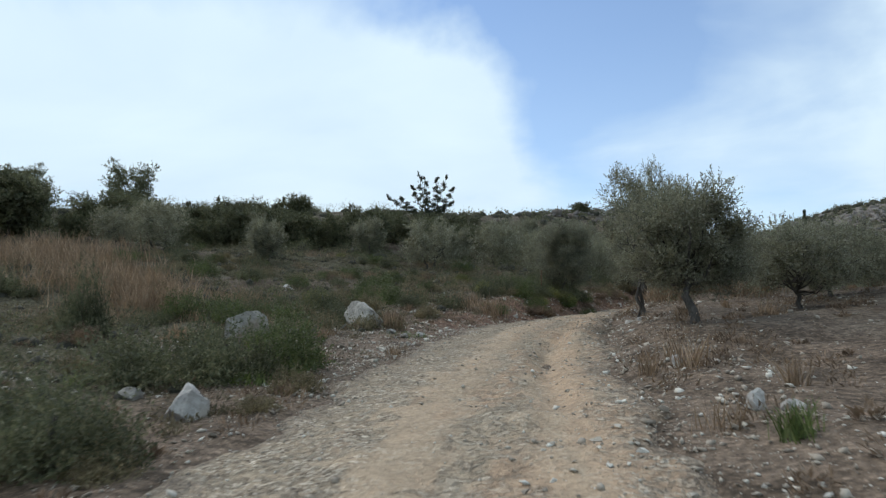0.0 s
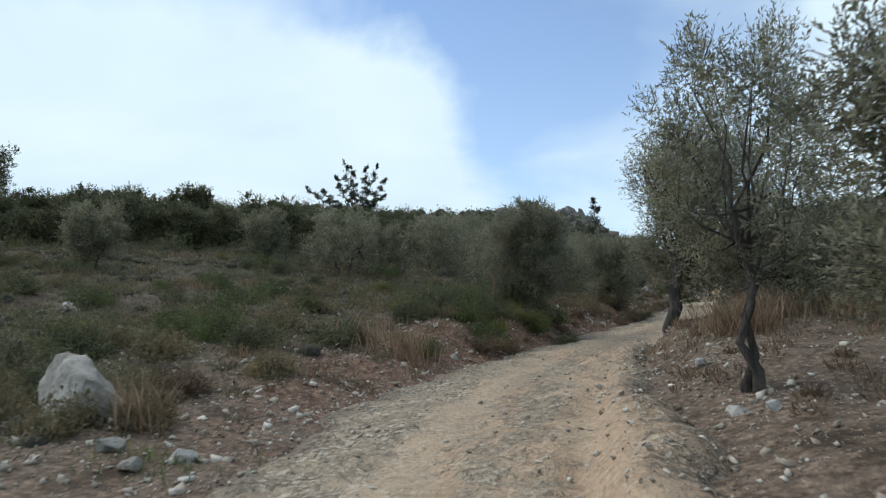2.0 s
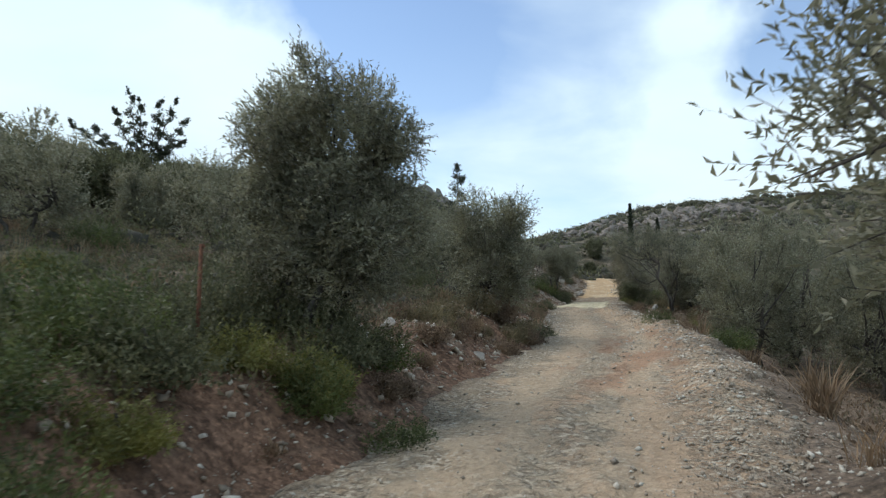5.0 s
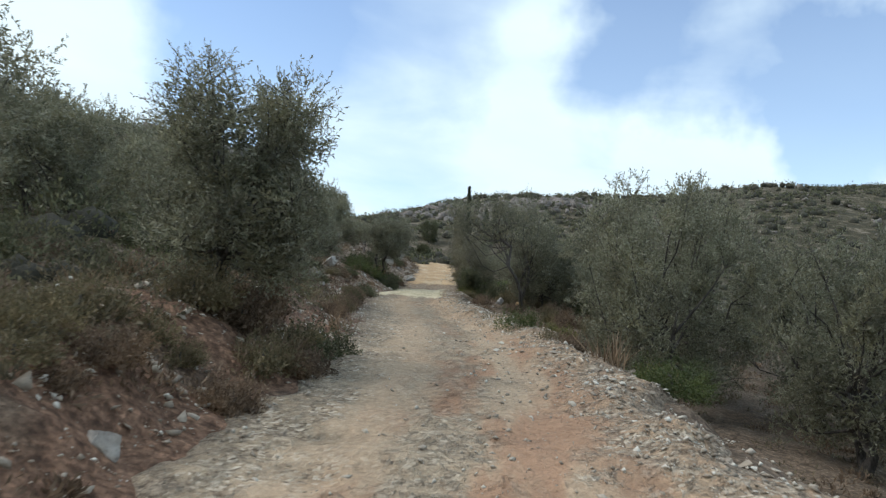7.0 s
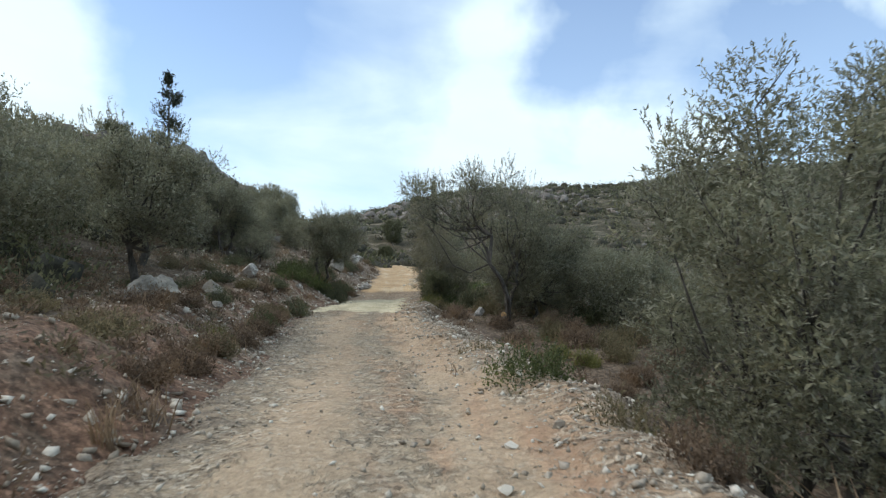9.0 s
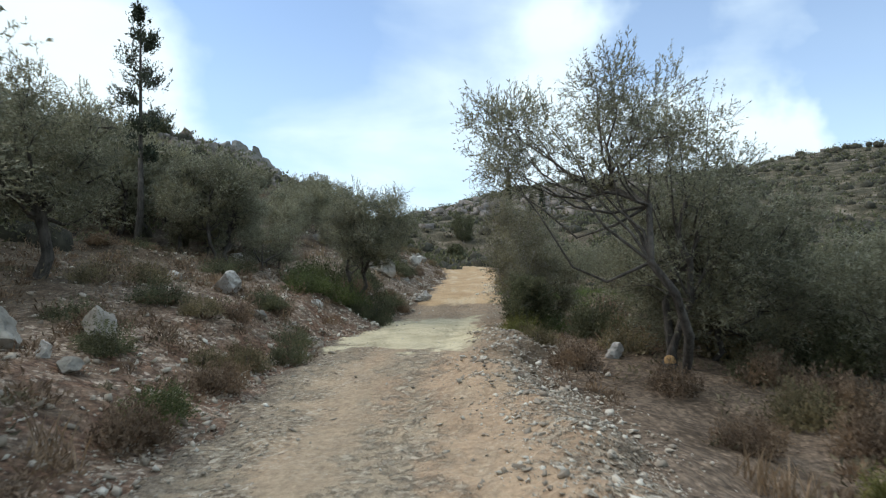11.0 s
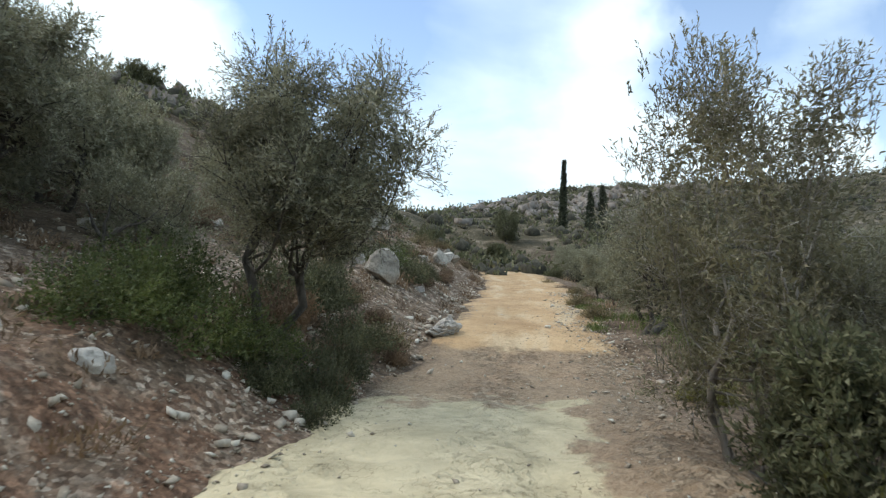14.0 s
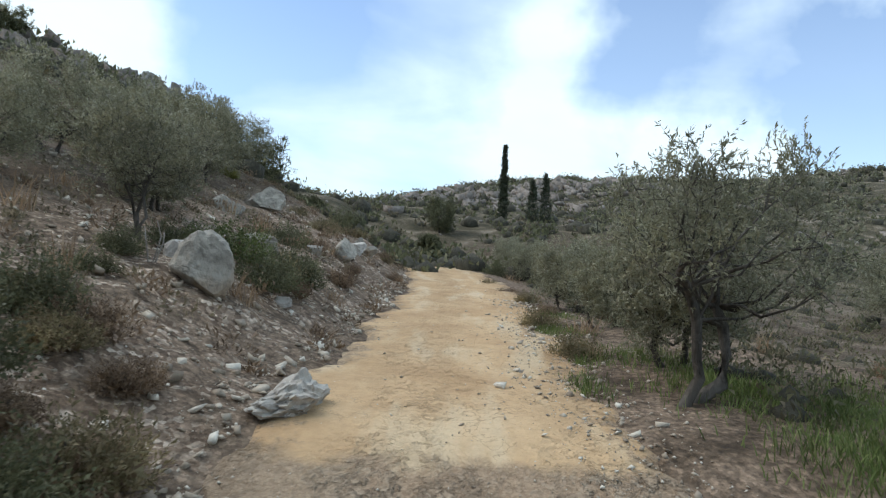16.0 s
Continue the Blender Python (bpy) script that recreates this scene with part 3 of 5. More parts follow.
def tube(heap, points, radii, sides=6, ridge=0.0, rng=None):
    """A tapered branch of quads through the points."""
    p, r = np.asarray(points, float), np.asarray(radii, float)
    way = unit(np.gradient(p, axis=0))
    side = unit(np.cross(way, (0.31, 0.17, 0.93)))
    other = np.cross(way, side)
    ang = np.linspace(0, 2 * np.pi, sides, endpoint=False)
    wob = 1 + (ridge * rng.uniform(-1, 1, (len(p), sides)) if ridge else 0 * ang[None])
    ring = p[:, None] + (r[:, None] * wob)[..., None] * (np.cos(ang)[None, :, None] * side[:, None] + np.sin(ang)[None, :, None] * other[:, None])
    v = np.vstack([ring.reshape(-1, 3), p[-1:]])
    n, f = len(p), []
    for i in range(n - 1):
        for k in range(sides):
            f.append((i * sides + k, i * sides + (k + 1) % sides, (i + 1) * sides + (k + 1) % sides, (i + 1) * sides + k))
    tip = n * sides
    for k in range(sides):
        f.append(((n - 1) * sides + k, (n - 1) * sides + (k + 1) % sides, tip, tip))
    heap.add(v, f)


def bent(a, b, sag, n, rng):
    """A slightly crooked line from a to b."""
    a, b = np.asarray(a, float), np.asarray(b, float)
    u = np.linspace(0, 1, n)[:, None]
    size = np.linalg.norm(b - a)
    p = a + (b - a) * u + np.sin(np.pi * u) * np.asarray(sag) * size
    p[1:-1] += rng.normal(0, 0.035 * size, (n - 2, 3))
    return p


def leaves(heap, base, way, length, width, rng):
    """Slim pointed leaves, one triangle each."""
    side = unit(np.cross(way, unit(rng.normal(0, 1, (len(base), 3)))))
    v = np.stack([base, base + way * (0.5 * length)[:, None] + side * width[:, None], base + way * length[:, None]], 1).reshape(-1, 3)
    heap.add(v, np.arange(len(v)).reshape(-1, 3))


def twigs(foliage, wood, start, way, size, per, leaf, rng, spray=0.62):
    """Twigs with leaves all along; leaf: (length, width)."""
    n = len(start)
    end = start + way * size[:, None]
    u = np.tile(np.linspace(0.05, 1.0, per), n) + rng.uniform(-0.04, 0.04, n * per)
    b = np.repeat(start, per, 0) + np.repeat(end - start, per, 0) * u[:, None]
    d = unit(np.repeat(way, per, 0) * 0.75 + rng.normal(0, spray, (n * per, 3)) + (0, 0, 0.12))
    k = rng.uniform(0.65, 1.25, n * per)
    leaves(foliage, b, d, leaf[0] * k, leaf[1] * k * rng.uniform(0.8, 1.2, n * per), rng)
    if wood is not None:
        s = unit(np.cross(way, rng.normal(0, 1, (n, 3)))) * 0.004
        v = np.stack([start + s, start - s, end], 1).reshape(-1, 3)
        wood.add(v, np.arange(3 * n).reshape(-1, 3))


def ball_points(n, rng, shell=0.35):
    d = unit(rng.normal(0, 1, (n, 3)))
    return d, rng.uniform(0, 1, n) ** shell


def broadleaf(name, label, category, x, y, high, wide, seed, foliage=OLIVE, bark=BARK, stems=1, clear=0.25, lean=(0, 0), lobes=26, count=1500, per=12,
              leaf=(0.064, 0.0175), plumes=10, trunk=0.026, droop=0.0, group="", branches=3, reach=0.36, twig_wood=True, low=-0.7, fill=0.12, lobe=0.30, dense=1.0):
    """An olive or another small tree: crooked stems, limbs to the lobes of the crown, twigs with single leaves, plumes of shoots on top."""
    rng = np.random.default_rng(seed)
    count, fill = int(count * dense), fill * dense
    root = thing(name, x, y, land_z(x, y), label, category, group)
    wood, crown = Heap(), Heap()
    lean = np.array([*lean, 0.0])
    c0, c1 = high * clear, high * 0.97
    mid = np.array([0, 0, (c0 + c1) / 2]) + lean
    half = np.array([wide / 2, wide / 2, (c1 - c0) / 2])
    centres, radii = [], []
    for k in range(lobes):
        a = 2.4 * k + rng.uniform(-0.5, 0.5)
        h = low + (0.78 - low) * (k + 0.5) / lobes
        r = (0.80 * np.sqrt(max(0.05, 1 - h * h * 0.8))) * rng.uniform(0.25, 1.0) ** 0.6
        centres.append(mid + half * (np.cos(a) * r, np.sin(a) * r, h))
        radii.append(half * lobe * rng.uniform(0.75, 1.25) * np.array([1, 1, 0.85]))
    centres, radii = np.array(centres), np.array(radii)
    tops = []
    for k in range(stems):
        a = 2 * np.pi * k / stems + rng.uniform(0, 1)
        foot = np.array([np.cos(a), np.sin(a), 0]) * (0.05 * wide if stems > 1 else 0)
        head = np.array([np.cos(a) * 0.16 * wide * (stems > 1), np.sin(a) * 0.16 * wide * (stems > 1), c0 + 0.3 * (c1 - c0)]) + lean * 0.6
        p = bent(foot - (0, 0, 0.25), head, rng.normal(0, 0.10, 3) * (1, 1, 0.2), 7, rng)
        r0 = trunk * high / np.sqrt(stems) * rng.uniform(0.85, 1.15)
        tube(wood, p, r0 * np.array([1.7, 1.25, 1.05, 0.95, 0.9, 0.82, 0.7]), 7, 0.18, rng)
        tops.append((p, r0))
    for k, (c, r) in enumerate(zip(centres, radii)):
        if k % 2 and branches < 3:
            continue
        p, r0 = tops[k % stems]
        limb = bent(p[rng.integers(4, 7)], c, (0, 0, -0.10 + 0.08 * rng.normal()), 5, rng)
        tube(wood, limb, r0 * np.linspace(0.45, 0.10, 5), 4)
        for j in range(branches):
            d = unit(rng.normal(0, 1, 3) + (0, 0, 0.5))
            tube(wood, bent(limb[rng.integers(3, 5)], c + d * r * 0.95, (0, 0, 0.06), 3, rng), r0 * np.linspace(0.14, 0.04, 3), 3)
    share = max(1, count // lobes)
    for c, r in zip(centres, radii):
        d, u = ball_points(share, rng, 0.4)
        way = unit(d * 0.7 + rng.normal(0, 0.45, (share, 3)) + (0, 0, 0.40 - droop))
        twigs(crown, wood if twig_wood else None, c + d * r * (0.85 * u)[:, None], way, rng.uniform(0.45, 1.0, share) * reach * (0.6 + 0.1 * wide), per, leaf, rng)
    n = int(count * per * fill)
    pick = rng.integers(0, lobes, n)
    d, u = ball_points(n, rng, 0.45)
    leaves(crown, centres[pick] * 0.85 + mid * 0.15 + d * radii[pick] * (0.8 * u)[:, None], unit(rng.normal(0, 1, (n, 3))), np.full(n, leaf[0] * 1.7), np.full(n, leaf[1] * 2.2), rng)
    # plumes of upright shoots that break the outline
    pick = rng.integers(lobes // 2, lobes, plumes)
    for c, r in zip(centres[pick], radii[pick]):
        n = int(rng.integers(5, 11))
        d = unit(rng.normal(0, 1, 3) + (0, 0, 1.4))
        spot = c + d * r * 0.9 + rng.normal(0, 0.10, (n, 3))
        way = unit(d * 0.4 + rng.normal(0, 0.16, (n, 3)) + (0, 0, 0.9))
        twigs(crown, wood if twig_wood else None, spot, way, rng.uniform(0.15, 0.5, n) * (0.28 + 0.075 * high), int(per * 1.2), leaf, rng, 0.4)
    part("trunk", wood.mesh("trunk", bark, True), root)
    part("crown", crown.mesh("crown", foliage), root)
    return root


def shrub_meshes(seed, foliage, high, wide, count, per, leaf, spiky=0.5, bark=BARK):
    """Woody stock and foliage of a low bush round the origin."""
    rng = np.random.default_rng(seed)
    wood, crown = Heap(), Heap()
    tube(wood, bent((0, 0, -0.12), (0.02, 0.03, high * 0.5), (0.08, 0.05, 0), 4, rng), np.array([0.04, 0.03, 0.025, 0.015]) * (0.5 + high), 5)
    humps = 9
    for k in range(humps):
        a = 2.4 * k + rng.uniform(0, 1)
        c = np.array([np.cos(a), np.sin(a), 0.0]) * wide * rng.uniform(0.15, 0.36) * (k > 0)
        top = high * (1.0 if k == 0 else rng.uniform(0.4, 0.95))
        rad = wide * (0.26 if k == 0 else rng.uniform(0.14, 0.24))
        n = count // humps
        d, u = ball_points(n, rng, 0.3)
        d[:, 2] = np.abs(d[:, 2])
        way = unit(d * 0.8 + rng.normal(0, 0.4, (n, 3)) + (0, 0, spiky))
        twigs(crown, None, c + d * (rad, rad, top * 0.85) * u[:, None], way, rng.uniform(0.10, 0.26, n) * (0.4 + 0.6 * high), per, leaf, rng)
        n = count // humps
        d, u = ball_points(n, rng, 0.4)
        d[:, 2] = np.abs(d[:, 2])
        leaves(crown, c + d * (rad, rad, top * 0.8) * (0.85 * u)[:, None], unit(rng.normal(0, 1, (n, 3))), np.full(n, leaf[0] * 1.6), np.full(n, leaf[0] * 0.8), rng)
    return wood.mesh("stem", bark, True), crown.mesh("foliage", foliage)


def rock_mesh(seed, size, material, detail=3, facets=7, rough=0.11):
    """A weathered block: a ball cut by random planes and roughened."""
    rng = np.random.default_rng(seed)
    bm = bmesh.new()
    bmesh.ops.create_icosphere(bm, subdivisions=detail, radius=1.0)
    v = np.array([p.co[:] for p in bm.verts])
    for _ in range(facets):
        d = unit(rng.normal(0, 1, 3))
        h = rng.uniform(0.42, 0.74)
        over = np.maximum(v @ d - h, 0)
        v -= over[:, None] * d
    off = rng.uniform(0, 50, 3)
    for p, q in zip(bm.verts, v):
        n = noise.fractal(Vector(q * 1.6 + off), 0.9, 2.1, 4) + 0.5 * noise.fractal(Vector(q * 4.5 + off), 0.9, 2.1, 3) + 0.22 * noise.fractal(Vector(q * 13 + off), 0.9, 2.1, 2)
        p.co = Vector(q * (1 + rough * n) * np.array(size))
    me = bpy.data.meshes.new("rock")
    bm.to_mesh(me)
    bm.free()
    me.materials.append(material)
    return me


def boulder(x, y, size, label, seed, material=LIMESTONE, turn=0.0, sink=0.35, detail=4, name="boulder", facets=13, z=None, tilt=0.0, rough=0.12):
    me = rock_mesh(seed, [s / 2 for s in size], material, detail, facets, rough)
    ob = new(name, me)
    zz = land_z(x, y) if z is None else z
    ob.matrix_basis = pose(x, y, zz + size[2] * (0.5 - sink), tilt, 0, turn)
    return tagged(ob, label, "rock")


# ---- ground and road ----
def graded(lo, hi, step, reach, growth=1.13):
    inner = list(np.arange(lo, hi + step * 0.5, step))
    a, d = [], step
    while inner[-1] + sum(a) < reach:
        d *= growth
        a.append(d)
    outer = np.cumsum(a)
    return np.r_[(inner[0] - outer)[::-1], inner, inner[-1] + outer]


gx, gy = graded(-13, 44, 0.4, 1800), graded(-3, 96, 0.4, 2000)
mx, my = np.meshgrid(gx, gy)
fx, fy = mx.ravel(), my.ravel()
gs, gl, _ = along_across(fx, fy)
gz = land(fx, fy)
idx = np.arange(len(fx)).reshape(mx.shape)
quads = np.stack([idx[:-1, :-1], idx[:-1, 1:], idx[1:, 1:], idx[1:, :-1]], -1).reshape(-1, 4)
me = mesh_of("ground", np.stack([fx, fy, gz], 1), quads, GROUND, True)
float_attribute(me, "along", gs)
float_attribute(me, "across", gl)
float_attribute(me, "away", np.maximum(step01(24, 50, np.where(gl > 0, 2.4 * gl, -gl)), step01(96, 108, fy)))
ground = tagged(new("ground", me), "stony brown hillside soil with scree and sparse grass", "ground", kind="structure")


def sl_xy(s, l):
    s, l = np.asarray(s, float), np.asarray(l, float)
    x, y = np.interp(s, AX_S, AX[:, 0]), np.interp(s, AX_S, AX[:, 1])
    tx, ty = np.interp(s, AX_S, AX_T[:, 0]), np.interp(s, AX_S, AX_T[:, 1])
    return x + ty * l, y - tx * l


def road_z(s, l):
    s, l = np.asarray(s, float), np.asarray(l, float)
    x, y = sl_xy(s, l)
    off = np.maximum(-l - left_edge(s), l - right_edge(s))
    z = np.interp(s, AX_S, AX[:, 2]) + side_height(s, l) - 0.28 * step01(-0.15, 0.4, off)
    soft = 1 - 0.75 * step01(70.8, 71.4, s)
    z = z + soft * (0.10 * fbm(x / 1.7, y / 1.7, 3, 40) + 0.075 * fbm(x / 0.42, y / 0.42, 3, 44))
    berm = step01(31, 36, s) * (1 - step01(59, 64, s)) * 0.17 + step01(12, 16, s) * (1 - step01(26, 30, s)) * 0.18 + step01(57, 60, s) * (1 - step01(66, 70, s)) * 0.14
    z = z + berm * np.exp(-((l - right_edge(s) + 0.55) / 0.5) ** 2) * (1 + 0.9 * fbm(x / 0.6, y / 0.6, 3, 50))
    rut = np.exp(-((l - 0.45 - 0.25 * np.sin(s * 0.35)) / 0.22) ** 2) * step01(6, 10, s) * (1 - step01(24, 32, s))
    return z - 0.15 * rut


rs, rl = np.arange(-26, 101.9, 0.2), np.linspace(-3.5, 3.2, 56)
ms, ml = np.meshgrid(rs, rl, indexing="ij")
fs, fl = ms.ravel(), ml.ravel()
rx, ry = sl_xy(fs, fl)
idx = np.arange(len(fs)).reshape(ms.shape)
quads = np.stack([idx[:-1, :-1], idx[:-1, 1:], idx[1:, 1:], idx[1:, :-1]], -1).reshape(-1, 4)[:, ::-1]
me = mesh_of("road", np.stack([rx, ry, road_z(fs, fl)], 1), quads, ROAD, True)
float_attribute(me, "along", fs)
float_attribute(me, "across", fl)
float_attribute(me, "rim", np.maximum(-fl - left_edge(fs), fl - right_edge(fs)))
road = tagged(new("road", me), "rutted gravel track with pale concrete and ochre patches", "road", kind="structure")


# ---- trees beside the track ----
ROADSIDE = "olive trees beside the track"
GREY = "grey-green olive tree with a crooked trunk on stony ground"
def roadside(*rows):
    for x, y, high, wide, seed, label, more in rows:
        tree = broadleaf("olive_tree", label, "tree", x, y, high, wide, seed, group=ROADSIDE, dense=1.8, **more)
        if seed == 23:
            # a limb of the leaning olive, sawn off near the ground
            stub, cut = Heap(), Heap()
            end, way = np.array([-0.17, -0.30, 0.22]), unit(np.array([-0.45, -0.80, 0.25]))
            tube(stub, [(0.0, -0.02, 0.02), (-0.08, -0.14, 0.12), end], [0.12, 0.10, 0.095], 9)
            tube(cut, [end + way * 0.002, end + way * 0.010], [0.088, 0.086], 12)
            limb = part("sawn_limb", stub.mesh("sawn_limb", BARK, True), tree)
            part("cut_face", cut.mesh("cut_face", SAWN), limb, "fresh orange sawn face")


roadside((7.05, 13.47, 3.05, 3.2, 11, "low-forked olive tree with a stout trunk on stony ground", dict(clear=0.2, low=-0.85, lobes=32, lean=(0.1, 0.7), count=2000, plumes=14, trunk=0.034)),
         (7.08, 18.4, 4.6, 2.8, 12, "tall olive tree with upright shoots at the verge", dict(stems=2, clear=0.22, low=-0.9, trunk=0.017, lobes=28, count=1250, plumes=16, lean=(0.25, 0.0), fill=0.05, lobe=0.26, leaf=(0.066, 0.014))),
         (8.9, 25.2, 5.0, 3.8, 13, "forked olive tree on the stony verge mound", dict(clear=0.17, low=-0.98, lobes=38, count=2500, lean=(0.9, -0.1), plumes=18, trunk=0.024)),
         (10.8, 16.8, 2.2, 3.4, 14, GREY, dict(count=1100, clear=0.12)),
         (12.3, 25.6, 2.7, 3.6, 39, GREY, dict(stems=2, count=1100, clear=0.1)),
         (12.8, 19.5, 2.3, 4.0, 15, GREY, dict(count=1100, clear=0.08)))
roadside((14.2, 25.5, 2.9, 4.4, 16, GREY, dict(count=1100, clear=0.08)),
         (6.95, 32.8, 3.9, 3.25, 17, "broad dense olive tree hanging over the bank", dict(stems=3, clear=0.1, low=-0.8, lean=(0.35, 0.1), lobes=44, count=3400, plumes=12, droop=0.25, lobe=0.27)),
         (12.0, 40.4, 3.25, 3.0, 18, "upright olive tree on the cut bank", dict(clear=0.05, low=-0.9, count=1900, lean=(0.2, -0.1), plumes=14)),
         (20.9, 41.2, 5.25, 4.4, 19, "wide olive tree growing below the berm", dict(stems=3, clear=0.04, low=-0.9, lobes=32, count=2100, plumes=22, reach=0.24, lobe=0.25)),
         (23.8, 42.8, 5.65, 5.2, 20, "wide olive tree growing below the berm", dict(stems=2, clear=0.04, low=-0.9, lobes=30, count=1600, plumes=20, reach=0.24, lobe=0.25)))
roadside((24.6, 39.8, 4.4, 4.8, 37, "wide olive tree growing below the berm", dict(stems=2, clear=0.04, low=-0.9, lobes=28, count=1250, plumes=16, reach=0.24, lobe=0.25)),
         (21.6, 37.3, 4.2, 4.0, 21, "wide olive tree growing below the berm", dict(stems=2, clear=0.04, low=-0.9, lobes=28, count=1300, plumes=16, reach=0.24, lobe=0.25)),
         (25.85, 53.0, 4.3, 3.2, 23, "leaning olive tree with a bowed trunk and loose crown", dict(clear=0.50, low=-0.45, lobes=24, count=1050, lean=(-1.9, -0.5), plumes=12, leaf=(0.064, 0.013), fill=0.0, trunk=0.014)),
         (26.1, 53.2, 4.5, 3.3, 36, "upright olive tree with a forked trunk beside the leaning one", dict(stems=2, clear=0.22, low=-0.9, count=1150, lean=(0.35, -0.3), plumes=16, trunk=0.022, leaf=(0.064, 0.0135), fill=0.03)),
         (27.5, 53.4, 3.0, 4.0, 33, "low-branched olive tree beside the track", dict(stems=2, clear=0.03, low=-0.9, count=2300, lobes=34)))
roadside((31.05, 65.35, 2.5, 2.6, 25, "small olive tree with a split grey trunk beside the track", dict(stems=2, clear=0.3, count=620, lean=(0.45, -0.3), plumes=26, trunk=0.032, reach=0.32, leaf=(0.062, 0.016), fill=0.0)),
         (24.5, 63.3, 3.35, 2.7, 26, "spreading olive tree rooted in the rocky bank", dict(stems=2, clear=0.36, low=-0.95, lobes=40, count=2200, lean=(0.05, -0.8), plumes=12, trunk=0.024, leaf=(0.054, 0.0115), droop=0.15)),
         (20.95, 65.0, 3.25, 3.3, 27, GREY, dict(stems=2, clear=0.25, count=1700, plumes=16)),
         (16.9, 59.2, 3.8, 3.4, 28, GREY, dict(clear=0.2, count=1500, plumes=14)),
         (16.2, 51.9, 3.6, 3.0, 29, GREY, dict(clear=0.2, count=1300, plumes=14)))
roadside((26.75, 70.9, 2.0, 2.2, 30, "small olive tree with bare lower branches on the slope", dict(stems=3, clear=0.3, count=560, plumes=10, fill=0.0, trunk=0.02)))
broadleaf("tall_shrub", "thin-stemmed upright shrub with sparse olive-green leaves", "shrub", 27.3, 59.1, 3.3, 2.05, 24, WILD, stems=7, clear=0.1, low=-0.85, lean=(-0.1, 0.0), count=2700, plumes=24, fill=0.12, trunk=0.023, leaf=(0.046, 0.012), bark=DEADWOOD)
broadleaf("tall_shrub", "dense leafy shrub with many thin stems beside the track", "shrub", 26.6, 57.9, 1.25, 1.1, 71, KERMES, stems=5, clear=0.0, low=-0.95, count=1500, plumes=14, trunk=0.016, leaf=(0.055, 0.018), reach=0.28)
broadleaf("tall_shrub", "dull olive shrub with thin upright stems beside the track", "shrub", 28.2, 59.2, 1.9, 1.6, 72, WILD, stems=5, clear=0.0, low=-0.9, count=1100, plumes=14, trunk=0.016, leaf=(0.055, 0.018), reach=0.28)

# trees that stand farther off: a few built, then repeated
SLOPE = "olive trees on the slope"
slope_olives = [broadleaf("olive_tree", "distant grey-green olive tree on the terraced slope", "tree", x, y, h, w, seed, stems=2, clear=0.08, count=1300, per=12, lobes=34,
                          leaf=(0.085, 0.027), group=SLOPE, plumes=16, fill=0.25, branches=0, twig_wood=False, low=-0.85) for x, y, h, w, seed in
                ((-0.1, 44.6, 3.4, 4.8, 41), (9.6, 49.5, 3.3, 3.4, 42), (20.6, 66.8, 3.0, 3.0, 43), (7.8, 44.0, 3.7, 4.6, 44))]
rng = np.random.default_rng(5)


def repeat(kinds, spots):
    for n, (x, y, k) in enumerate(spots):
        kind = kinds[n % len(kinds)]
        copy_thing(kind, pose(x, y, land_z(x, y) - 0.05, 0, 0, rng.uniform(0, 360)) @ Matrix.Scale(k, 4))


repeat(slope_olives, [(22.9, 67.4, 0.5), (18.2, 69.5, 1.15), (15.2, 64.6, 1.1), (24.6, 73.2, 0.5), (13.4, 61.0, 1.1), (19.6, 71.6, 1.0), (16.8, 67.0, 0.9), (12.4, 53.2, 1.0), (8.2, 56.0, 1.1), (14.6, 72.5, 1.1),
                      (27.2, 74.4, 0.7), (22.6, 78.0, 0.4), (28.6, 86.5, 0.75), (23.0, 84.6, 0.3), (27.6, 92.6, 0.4), (11.4, 63.3, 1.15), (13.6, 56.6, 1.0), (9.0, 71, 1.0), (14.5, 68.5, 1.1),
                      (4.6, 52, 1.1), (6, 61, 1.2), (1.5, 54, 1.0), (-9.3, 37.5, 0.9), (-16.2, 38.4, 0.9), (-20, 41, 0.8), (-13, 48, 0.85), (-5, 49, 1.0)])
repeat(slope_olives, [(17.5, 72.5, 1.0), (21.3, 69.0, 0.9), (22.4, 70.6, 0.8), (22.2, 74.6, 0.4), (25.4, 76.2, 0.6), (27.4, 79.5, 0.8), (24.6, 82, 0.35), (29.3, 83.5, 0.75), (21, 80, 0.6), (30.2, 88.5, 0.8), (26.5, 89, 0.4), (32.2, 92, 0.7),
                      (18, 86, 0.5), (32.4, 66.4, 0.6), (34.2, 69.6, 0.5), (36.0, 72.8, 0.5), (37.6, 71.2, 0.6), (38.6, 76.4, 0.48), (40.6, 79.8, 0.5), (43.0, 84.2, 0.5), (41.5, 73, 0.6), (45, 78, 0.6),
                      (37, 65, 0.75), (35, 60.5, 0.7), (38, 58, 0.7), (28.7, 55.4, 0.9), (30.5, 53.0, 0.8), (29.0, 51.0, 0.7), (32.5, 51.5, 0.6), (28.0, 48.4, 0.5)])
repeat(slope_olives, [(26.5, 38.5, 1.0), (31, 41, 0.9), (25.2, 33, 1.1), (20.6, 31.8, 1.1), (29, 34, 0.9), (18.6, 26.5, 1.0), (43, 66, 0.7), (48, 72, 0.7), (44, 86, 0.6), (47, 92, 0.7), (35, 46, 0.8),
                      (40, 50, 0.8), (17.5, 20.5, 1.0), (16, 15, 1.0), (19, 10, 1.1)])

